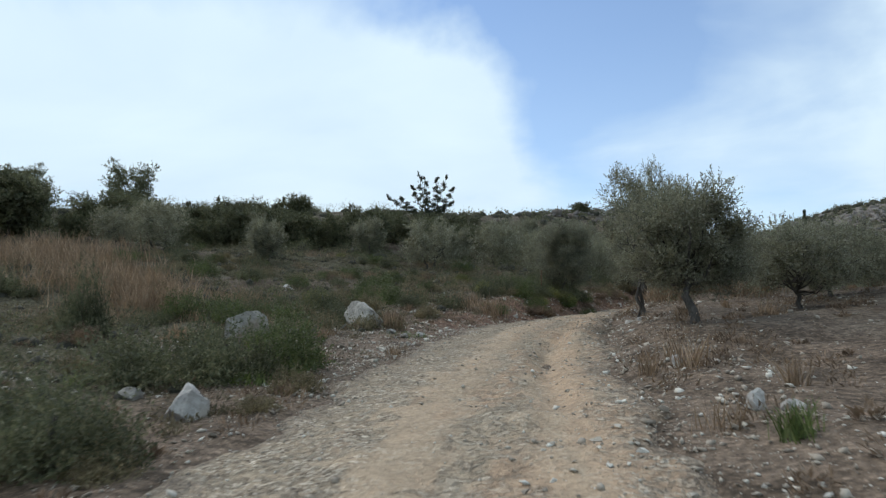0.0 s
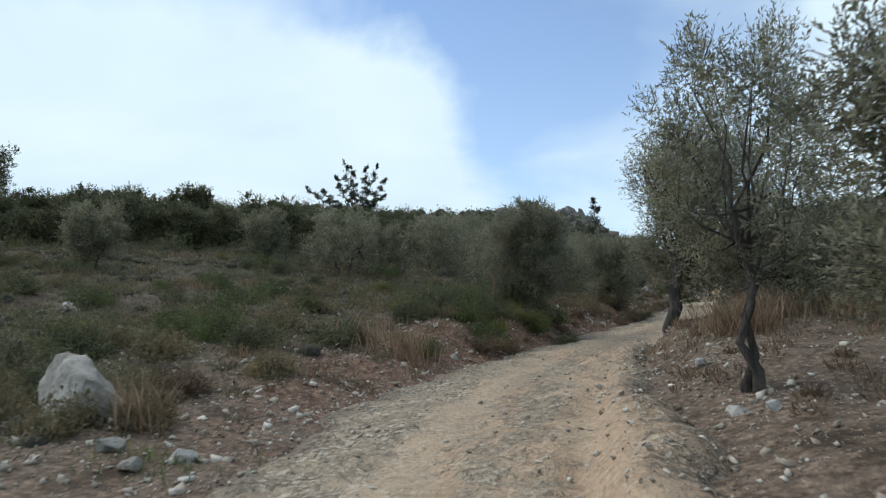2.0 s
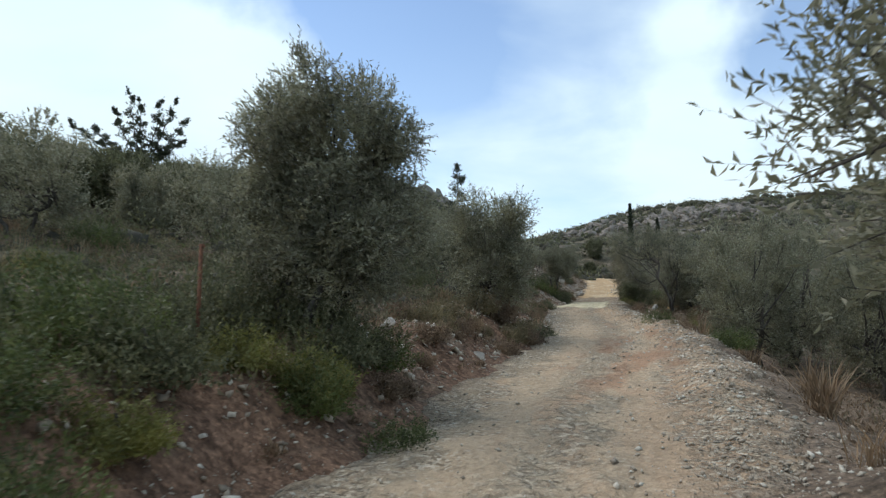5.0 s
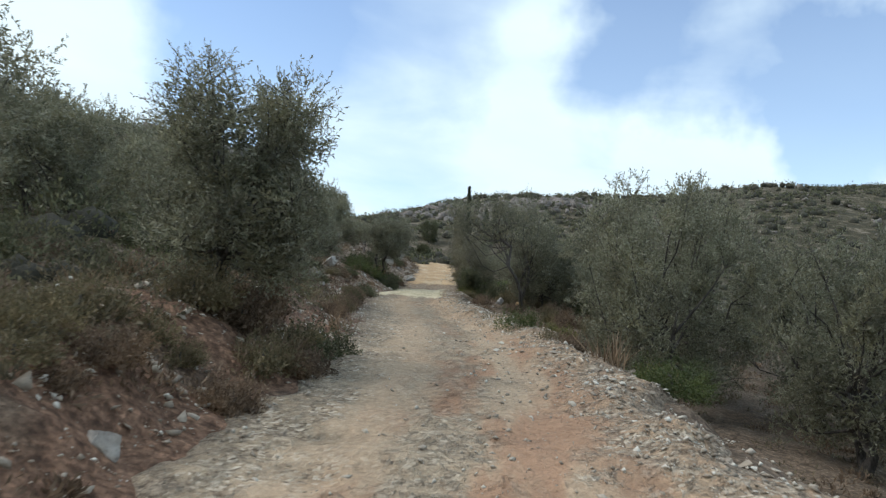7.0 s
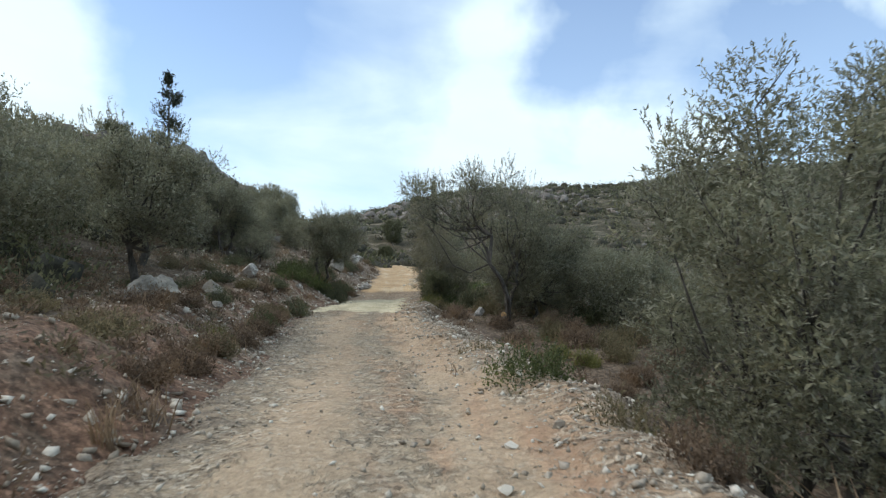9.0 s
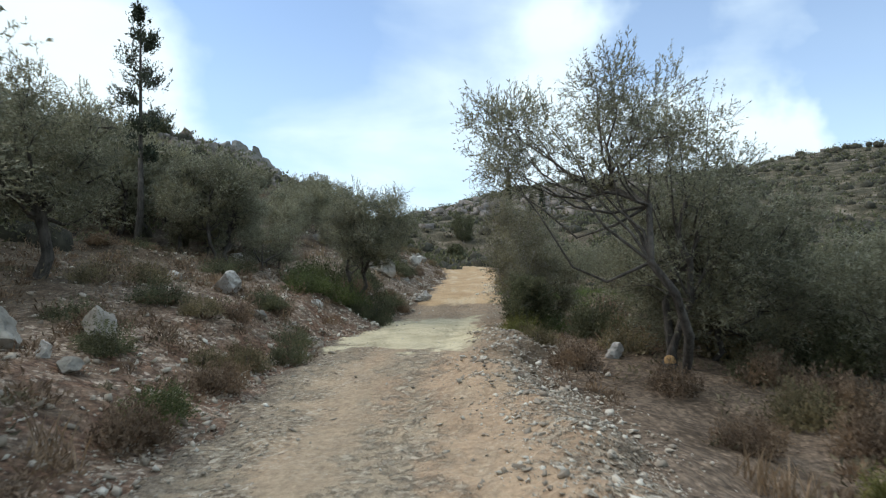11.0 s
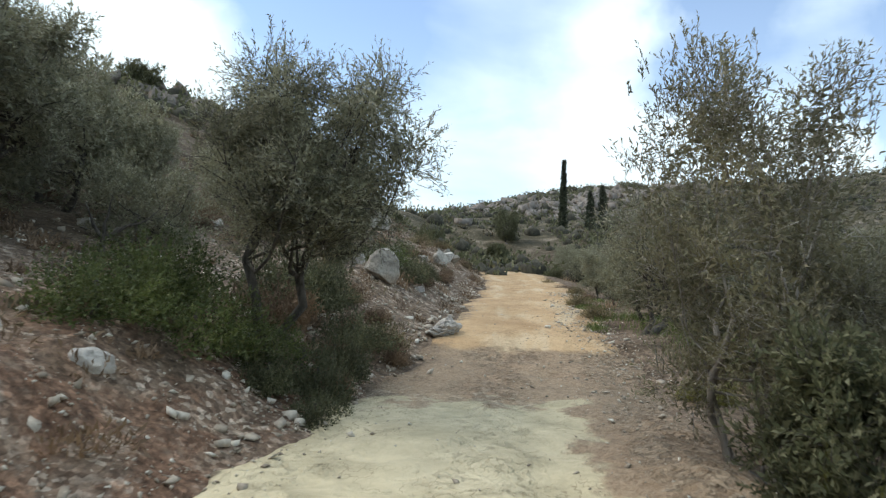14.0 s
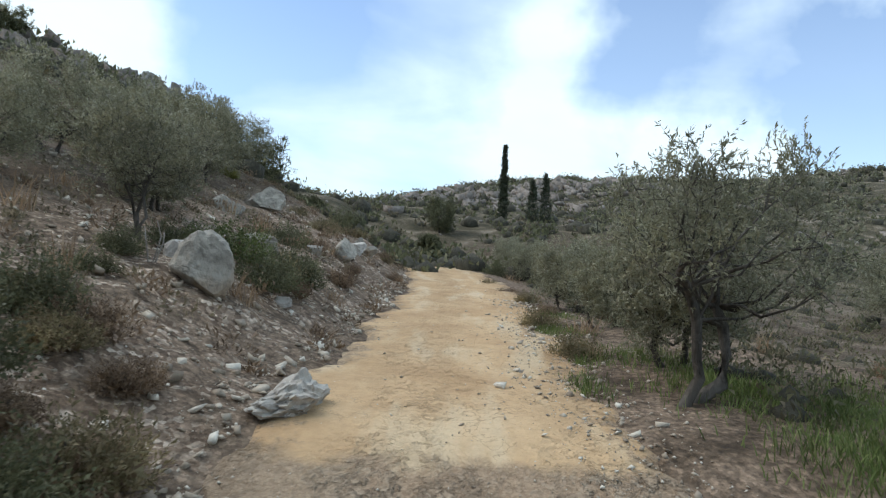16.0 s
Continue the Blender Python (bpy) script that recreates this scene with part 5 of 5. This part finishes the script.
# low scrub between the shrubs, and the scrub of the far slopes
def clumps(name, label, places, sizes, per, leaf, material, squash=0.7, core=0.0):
    """Rounded tufts of leaves on the ground, the denser ones round a core painted dark as inner shade."""
    g, heap = np.random.default_rng(len(places)), Heap()
    p = np.asarray(places)
    z = land(p[:, 0], p[:, 1])
    n = len(p)
    d, u = ball_points(n * per, g, 0.3)
    d[:, 2] = np.abs(d[:, 2])
    r = np.repeat(sizes, per)
    lump = 1 + 0.35 * np.sin(d[:, 0] * 5 + np.repeat(g.uniform(0, 6, n), per)) * np.cos(d[:, 1] * 4 + np.repeat(g.uniform(0, 6, n), per))
    base = np.repeat(np.c_[p, z - 0.04], per, 0) + d * (r * u * lump)[:, None] * (1, 1, squash)
    # added lump, its dark colour imitating shade seen between the leaves
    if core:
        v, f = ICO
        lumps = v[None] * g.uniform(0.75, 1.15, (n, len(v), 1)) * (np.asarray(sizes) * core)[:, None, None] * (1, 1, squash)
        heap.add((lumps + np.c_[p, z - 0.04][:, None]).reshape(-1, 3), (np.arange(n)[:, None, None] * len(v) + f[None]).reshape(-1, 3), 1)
    k = g.uniform(0.6, 1.25, n * per)
    leaves(heap, base, unit(d * 0.6 + g.normal(0, 0.5, d.shape) + (0, 0, 0.5)), leaf[0] * k, leaf[1] * k, g)
    tagged(new(name, heap.mesh(name, material, second=SHADED_CORE)), label, "undergrowth", kind="stuff")


def spread(n, s0, s1, l0, l1, g, power=1.0):
    s = g.uniform(s0, s1, n)
    l = l0 + (l1 - l0) * g.uniform(0, 1, n) ** power
    edge = np.where(l1 < 0, -left_edge(s), right_edge(s)) if np.isscalar(l1) else 0
    return np.stack(sl_xy(s, edge + l), 1)


g = np.random.default_rng(77)
green = np.vstack([spread(2500, 0, 48, -0.9, -24, g, 1.2), spread(420, 48, 100, -1.2, -16, g, 1.2), spread(420, 34, 64, 1.0, 16, g), spread(60, 60, 78, 1.0, 8, g)])
# the stony strip above the first bend carries little scrub
strip = (green[:, 0] > -7.5) & (green[:, 0] < 2.6) & (green[:, 1] > 8.5) & (green[:, 1] < 23.5) & (g.uniform(0, 1, len(green)) < 0.7)
green = green[~strip]
clumps("low_scrub", "low green scrub and herbs between the shrubs", green, g.uniform(0.10, 0.44, len(green)), 50, (0.086, 0.031), THYME, 0.7)
brown = np.vstack([spread(240, 48, 70, -0.5, -7, g), spread(700, 2, 100, -0.15, -12, g, 1.3), spread(520, 1, 66, 0.3, 12, g, 1.2)])
clumps("dry_scrub", "brown dry scrub and stalks on the banks", brown, g.uniform(0.08, 0.36, len(brown)), 80, (0.095, 0.024), HEATH, 0.9)
far = []
while len(far) < 5200:
    a, d = g.uniform(-30, 82), 44 + 165 * g.uniform() ** 0.8
    x, y = 20 + d * math.sin(radians(a)), 45 + d * math.cos(radians(a))
    if value_noise(np.array([x / 14.0]), np.array([y / 14.0]), 5)[0] + g.uniform(-0.4, 0.4) > -0.2:
        far.append((x, y))
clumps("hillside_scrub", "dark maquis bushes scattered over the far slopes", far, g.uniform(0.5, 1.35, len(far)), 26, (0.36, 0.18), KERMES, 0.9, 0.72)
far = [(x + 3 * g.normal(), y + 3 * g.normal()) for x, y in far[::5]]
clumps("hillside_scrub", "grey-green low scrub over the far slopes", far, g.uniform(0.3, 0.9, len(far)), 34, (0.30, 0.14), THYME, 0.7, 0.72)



cushions = np.vstack([spread(1150, 3, 46, -2.2, -26, g, 0.95), spread(260, 30, 80, 4, 34, g), spread(420, 62, 104, 1.2, 26, g)])
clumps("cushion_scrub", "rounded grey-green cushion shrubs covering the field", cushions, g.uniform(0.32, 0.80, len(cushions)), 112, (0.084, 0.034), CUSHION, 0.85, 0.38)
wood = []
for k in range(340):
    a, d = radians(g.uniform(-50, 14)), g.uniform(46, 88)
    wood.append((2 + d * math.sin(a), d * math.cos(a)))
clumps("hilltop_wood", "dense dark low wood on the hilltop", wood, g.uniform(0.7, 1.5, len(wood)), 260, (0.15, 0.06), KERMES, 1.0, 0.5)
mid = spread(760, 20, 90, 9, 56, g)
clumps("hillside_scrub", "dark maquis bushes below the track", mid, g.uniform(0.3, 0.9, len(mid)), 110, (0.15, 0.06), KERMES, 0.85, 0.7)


# ---- grasses ----
def grass(name, label, patches, material, bend=0.35, wide=0.008):
    """Blades in patches: x, y, radius, number, height."""
    g, heap = np.random.default_rng(len(patches) + 3), Heap()
    for x, y, r, n, h in patches:
        p = np.stack([x + r * g.normal(0, 0.5, n), y + r * g.normal(0, 0.5, n)], 1)
        base = np.c_[p, land(p[:, 0], p[:, 1]) - 0.03]
        size = h * g.uniform(0.5, 1.15, n)
        tip = base + np.c_[g.normal(0, bend, n) * size, g.normal(0, bend, n) * size, size]
        mid = base * 0.45 + tip * 0.55 + np.c_[0 * size, 0 * size, 0.12 * size]
        w = unit(np.c_[g.normal(0, 1, (n, 2)), 0 * size]) * wide * (0.6 + h)
        v = np.stack([base - w, base + w, mid + w * 0.8, tip, mid - w * 0.8], 1).reshape(-1, 3)
        i = np.arange(n)[:, None] * 5
        heap.add(v, np.vstack([np.hstack([i, i + 1, i + 2, i + 4]), np.hstack([i + 4, i + 2, i + 3, i + 3])]))
    tagged(new(name, heap.mesh(name, material)), label, "grass", kind="stuff")


straw = [(-7.9, 20.8, 1.6, 700, 1.1), (-9.5, 22.5, 1.8, 700, 1.1), (-12, 25, 2.5, 800, 1.2), (-17, 30, 3.5, 1000, 1.3), (-20, 33, 3.5, 900, 1.3), (-5.8, 22, 1.4, 350, 0.8),
         (9.1, 22.5, 0.7, 420, 0.6), (9.8, 23.4, 0.8, 420, 0.65), (10.8, 24.2, 0.9, 380, 0.65), (11.8, 22.6, 1.0, 400, 0.6), (3.1, 24.6, 0.5, 160, 0.7), (2.1, 25.6, 0.7, 200, 0.6),
         (13.75, 31.3, 0.16, 130, 0.75), (17.0, 38.4, 0.2, 110, 0.7), (19.6, 39.9, 0.3, 140, 0.8), (19.14, 45.06, 0.14, 70, 0.35), (0.1, 18.6, 0.3, 90, 0.6), (26.0, 68.2, 0.12, 30, 0.5)]
for k in range(90):
    s = rng.uniform(2, 95)
    left = rng.uniform() < 0.65
    l = -(float(left_edge(s)) + 0.1 + 7 * rng.uniform() ** 1.5) if left else float(right_edge(s)) + 0.2 + 6 * rng.uniform() ** 1.5
    x, y = (float(v) for v in sl_xy(s, l))
    straw.append((x, y, rng.uniform(0.1, 0.35), int(rng.uniform(25, 80)), rng.uniform(0.2, 0.5)))
for k in range(110):
    x, y = (float(v) for v in sl_xy(rng.uniform(14, 42), -rng.uniform(6.5, 24)))
    straw.append((x, y, rng.uniform(0.3, 0.8), int(rng.uniform(40, 90)), rng.uniform(0.25, 0.5)))
grass("dry_grass", "tall straw-coloured dry grass in tufts", straw, STRAW)
turf = [(30.6, 66.2, 0.5, 700, 0.13), (31.6, 67.6, 0.6, 700, 0.13), (32.9, 69.6, 0.7, 700, 0.13), (34.4, 71.6, 0.7, 600, 0.13), (31.6, 63.4, 0.9, 2200, 0.16), (32.8, 64.6, 1.2, 2600, 0.16), (33.6, 62.4, 1.2, 2000, 0.16), (31.0, 62.2, 0.6, 900, 0.15), (32.0, 65.4, 0.7, 1200, 0.15), (32.6, 67.0, 0.9, 700, 0.16), (5.0, 5.2, 0.16, 120, 0.3)]
for k in range(70):
    s = rng.uniform(2, 50)
    l = -(float(left_edge(s)) + 0.6 + 14 * rng.uniform())
    x, y = (float(v) for v in sl_xy(s, l))
    turf.append((x, y, rng.uniform(0.2, 0.6), int(rng.uniform(40, 90)), rng.uniform(0.12, 0.3)))
grass("green_grass", "short green grass in patches", turf, GRASS)


# ---- loose stones ----
def stones(name, label, x, y, z, size, g, material=STONE):
    """Angular stones: the larger ones broken blocks, the small ones of eight facets."""
    big = size > 0.10
    heap = Heap()
    for some, (v, f) in ((big, BLOCK), (~big, OCTA)):
        n, k = int(some.sum()), len(v)
        shape = g.uniform(0.5, 1.25, (n, k, 1)) * v[None] * g.uniform(0.45, 1.35, (n, 1, 3)) * (1, 1, 0.62)
        shape[..., 2] += (shape[..., :2] * g.uniform(-0.5, 0.5, (n, 1, 2))).sum(-1)
        a = g.uniform(0, 2 * np.pi, n)
        c, s = np.cos(a)[:, None], np.sin(a)[:, None]
        p = np.stack([shape[..., 0] * c - shape[..., 1] * s, shape[..., 0] * s + shape[..., 1] * c, shape[..., 2]], -1) * size[some][:, None, None] / 2
        p += np.stack([x[some], y[some], z[some] + 0.12 * size[some]], -1)[:, None]
        heap.add(p.reshape(-1, 3), (np.arange(n)[:, None, None] * k + f[None]).reshape(-1, 3))
    tagged(new(name, heap.mesh(name, material)), label, "stones", kind="stuff")


def sizes(n, small, large, g):
    return small * (large / small) ** (g.uniform(0, 1, n) ** 3.6)


g = np.random.default_rng(21)
n = 15000
s = g.uniform(1, 92, n)
l = np.where(g.uniform(0, 1, n) < 0.45, g.uniform(-2.6, 1.6, n), np.where(g.uniform(0, 1, n) < 0.5, -left_edge(s) + g.normal(0.1, 0.35, n), 0.45 + g.normal(0, 0.35, n)))
x, y = sl_xy(s, l)
bare = ((s > 60.5) & (s < 69) & (l < 0.8)) | (s > 71.5)
keep = ~bare | (g.uniform(0, 1, n) < 0.4)
s, l, x, y, bare = s[keep], l[keep], x[keep], y[keep], bare[keep]
n = len(s)
stones("gravel", "small loose stones on the track", x, y, np.maximum(road_z(s, l), land(x, y)), sizes(n, 0.014, 0.10, g) * np.where(bare, 0.6, 1.0), g)
n = 10500
s = np.where(g.uniform(0, 1, n) < 0.75, g.uniform(31, 65, n), g.uniform(4, 78, n))
l = right_edge(s) - 0.5 + g.normal(0, 0.36, n)
x, y = sl_xy(s, l)
stones("berm_rubble", "pale broken rubble heaped along the track's edge", x, y, np.maximum(road_z(s, l), land(x, y)), sizes(n, 0.020, 0.10, g), g)
n = 20000
s = np.where(g.uniform(0, 1, n) < 0.6, g.uniform(52, 84, n), g.uniform(8, 95, n))
l = -left_edge(s) - 0.1 - 7 * g.uniform(0, 1, n) ** 2
x, y = sl_xy(s, l)
stones("scree", "broken limestone scree on the cut bank", x, y, land(x, y), sizes(n, 0.022, 0.15, g), g)
n = 4200
s = g.uniform(26, 47, n)
l = -left_edge(s) - 0.15 - 2.8 * g.uniform(0, 1, n) ** 1.2
x, y = sl_xy(s, l)
stones("scree", "pale broken stones in the red cut bank", x, y, land(x, y), sizes(n, 0.025, 0.15, g), g)
n = 5500
s = g.uniform(0, 34, n)
l = right_edge(s) + 0.2 + 7 * g.uniform(0, 1, n) ** 1.5
x, y = sl_xy(s, l)
stones("field_stones", "scattered stones over the dry field", x, y, land(x, y), sizes(n, 0.02, 0.13, g), g)
n = 5600
s = g.uniform(9, 25, n)
l = -left_edge(s) - 0.1 - 7.0 * g.uniform(0, 1, n) ** 1.05
x, y = sl_xy(s, l)
stones("field_stones", "pale broken stones strewn over the bare strip", x, y, land(x, y), sizes(n, 0.035, 0.13, g), g)
n = 4500
s = g.uniform(4, 33, n)
l = right_edge(s) - 0.1 + 1.9 * g.uniform(0, 1, n) ** 1.4
x, y = sl_xy(s, l)
stones("verge_rubble", "broken stones along the foot of the verge", x, y, np.maximum(road_z(s, l), land(x, y)), sizes(n, 0.022, 0.11, g), g)
n = 5000
s = np.where(g.uniform(0, 1, n) < 0.65, g.uniform(53, 65, n), g.uniform(70, 84, n))
l = right_edge(s) - 0.15 + g.normal(0, 0.34, n)
x, y = sl_xy(s, l)
stones("berm_rubble", "pale stones tipped along the outer edge", x, y, np.maximum(road_z(s, l), land(x, y)), sizes(n, 0.025, 0.11, g), g)
n = 5000
s = np.where(g.uniform(0, 1, n) < 0.5, g.uniform(0, 30, n), g.uniform(44, 70, n))
l = -left_edge(s) + g.normal(-0.25, 0.45, n)
x, y = sl_xy(s, l)
stones("edge_rubble", "pale broken rubble pushed to the inner edge", x, y, np.maximum(road_z(s, l), land(x, y)), sizes(n, 0.022, 0.11, g), g)
n = 1700
u = g.uniform(60, 185, n)
v = g.uniform(-110, 150, n)
x, y = 20 + 0.72 * u - 0.69 * v, 45 + 0.69 * u + 0.72 * v
stones("hillside_rocks", "pale rocks and ledges on the far slope", x, y, land(x, y), sizes(n, 0.4, 2.0, g) * (0.5 + u / 250), g, CLIFF)

n = 1500
u, v = g.uniform(0, 1, n), g.normal(0, 1, n)
x, y = 62 + 34 * u - 3.5 * v, 128 + 9 * u + 6.0 * v
stones("hillside_rocks", "broken pale cliff bands below the ridge", x, y, land(x, y), sizes(n, 0.6, 2.4, g), g, CLIFF)

n = 420
x, y = g.uniform(15, 36, n), 119 - 22 * g.uniform(0, 1, n) ** 1.4
stones("hillside_rocks", "grey limestone outcrops on the knoll", x, y, land(x, y), sizes(n, 0.4, 2.4, g), g, CLIFF)

# the larger loose stones, each on its own
def stone_mesh(seed):
    g, bm = np.random.default_rng(seed), bmesh.new()
    for p in unit(g.normal(0, 1, (10, 3))) * g.uniform(0.34, 0.56, (10, 1)) * (1.2, 0.85, 0.55):
        bm.verts.new(p)
    bmesh.ops.convex_hull(bm, input=bm.verts)
    bmesh.ops.delete(bm, geom=[v for v in bm.verts if not v.link_faces], context="VERTS")
    me = bpy.data.meshes.new("stone")
    bm.to_mesh(me)
    bm.free()
    me.materials.append(PIECE)
    return me


stone_kinds = [stone_mesh(300 + k) for k in range(14)]


def loose(parent, s, l, low, high):
    for i, (a, b) in enumerate(zip(s, l)):
        x, y = (float(v) for v in sl_xy(a, b))
        z = max(float(road_z(a, b)), land_z(x, y))
        size = low * (high / low) ** float(g.uniform() ** 1.8)
        ob = new("stone", stone_kinds[i % len(stone_kinds)])
        ob.parent = parent
        ob.matrix_basis = pose(x, y, z + 0.16 * size, g.uniform(-20, 20), g.uniform(-20, 20), g.uniform(0, 360)) @ Matrix.Scale(size, 4)


n = 300
s = np.where(np.arange(n) % 3 < 2, g.uniform(33, 64, n), g.uniform(4, 30, n))
loose(road, s, right_edge(s) - 0.35 + g.normal(0, 0.38, n), 0.06, 0.16)
s = np.where(np.arange(n) % 2, g.uniform(50, 84, n), g.uniform(2, 45, n))
loose(ground, s, -left_edge(s) - 0.2 - 2.6 * g.uniform(0, 1, n) ** 1.5, 0.04, 0.12)

# ---- small things ----
post = thing("fence_post", 5.75, 31.0, land_z(5.75, 31.0), "thin rusty iron fence post leaning among the shrubs", "post")
heap = Heap()
tube(heap, [(0, 0, -0.3), (0.01, 0, 0.4), (0.03, 0.01, 1.25)], [0.022, 0.022, 0.022], 5)
part("shaft", heap.mesh("shaft", RUST), post)
heap = Heap()
tube(heap, [(0.03, 0.01, 1.22), (0.06, 0.015, 1.24)], [0.03, 0.02], 5)
part("hook", heap.mesh("hook", RUST), post)

dead = thing("dead_sapling", 22.3, 66.2, land_z(22.3, 66.2), "bare forked dead sapling on the slope", "tree")
g, heap = np.random.default_rng(9), Heap()
tube(heap, bent((0, 0, -0.1), (0, 0, 0.3), (0.05, 0, 0), 4, g), [0.05, 0.045, 0.04, 0.035], 6)
part("stem", heap.mesh("stem", BARK, True), dead)
for tip in ((-0.25, 0.05, 0.75), (0.75, -0.1, 0.7), (0.1, 0.2, 0.9), (0.5, 0.1, 0.62)):
    heap = Heap()
    tube(heap, bent((0, 0, 0.25), tip, (0, 0, -0.1), 6, g), np.linspace(0.035, 0.006, 6), 5)
    part("branch", heap.mesh("branch", BARK, True), dead)

stalks = thing("dry_stalks", 26.85, 69.25, land_z(26.85, 69.25), "three thin bleached dry stalks beside the boulder", "plant")
for lean, high in ((-0.10, 0.42), (0.03, 0.50), (0.12, 0.36)):
    heap = Heap()
    tube(heap, bent((lean * 0.3, 0, -0.05), (lean, 0.04, high), (0.04, 0, 0), 4, g), [0.012, 0.010, 0.009, 0.006], 5)
    part("stalk", heap.mesh("stalk", DEADWOOD, True), stalks)

# low bushes on the cut banks and in front of the rooted olive
shrubs((1, 9.98, 38.4, 0.8, 1.0), (3, 10.5, 37.4, 0.8, 1.1), (1, 10.95, 38.5, 0.7, 1.1), (3, 10.2, 36.9, 0.6, 1.0), (1, 11.3, 38.4, 0.6, 1.0), (2, 9.95, 36.9, 0.7, 0.9), (2, 10.0, 37.6, 0.7, 1.0), (3, 9.4, 37.9, 0.9, 1.0),
       (5, 16.5, 55.7, 0.7, 0.9), (3, 18.1, 55.6, 0.8, 1.0), (1, 19.5, 55.2, 0.7, 1.0), (5, 26.2, 68.6, 0.5, 0.9), (3, 26.2, 66.9, 0.8, 1.2), (3, 26.5, 66.3, 0.6, 1.1), (5, 25.8, 67.2, 0.8, 1.1))
shrubs((5, 20.9, 56.4, 0.6, 1.1), (5, 19.0, 57.9, 0.75, 1.0), (5, 21.1, 59.3, 0.6, 0.9), (1, 20.1, 55.8, 0.8, 1.2), (5, 20.6, 62.6, 0.8, 0.9), (5, 21.0, 58.9, 0.7, 0.9), (5, 21.1, 63.2, 0.8, 0.9),
       (5, 24.8, 62.7, 0.7, 1.4), (5, 24.2, 62.4, 0.6, 1.3), (5, 25.2, 63.6, 0.75, 1.4), (3, 26.3, 64.6, 0.6, 1.2), (0, 22.6, 62.0, 0.9, 0.9), (5, 17.8, 56.4, 0.7, 0.9), (5, 18.2, 54.6, 0.7, 1.0))
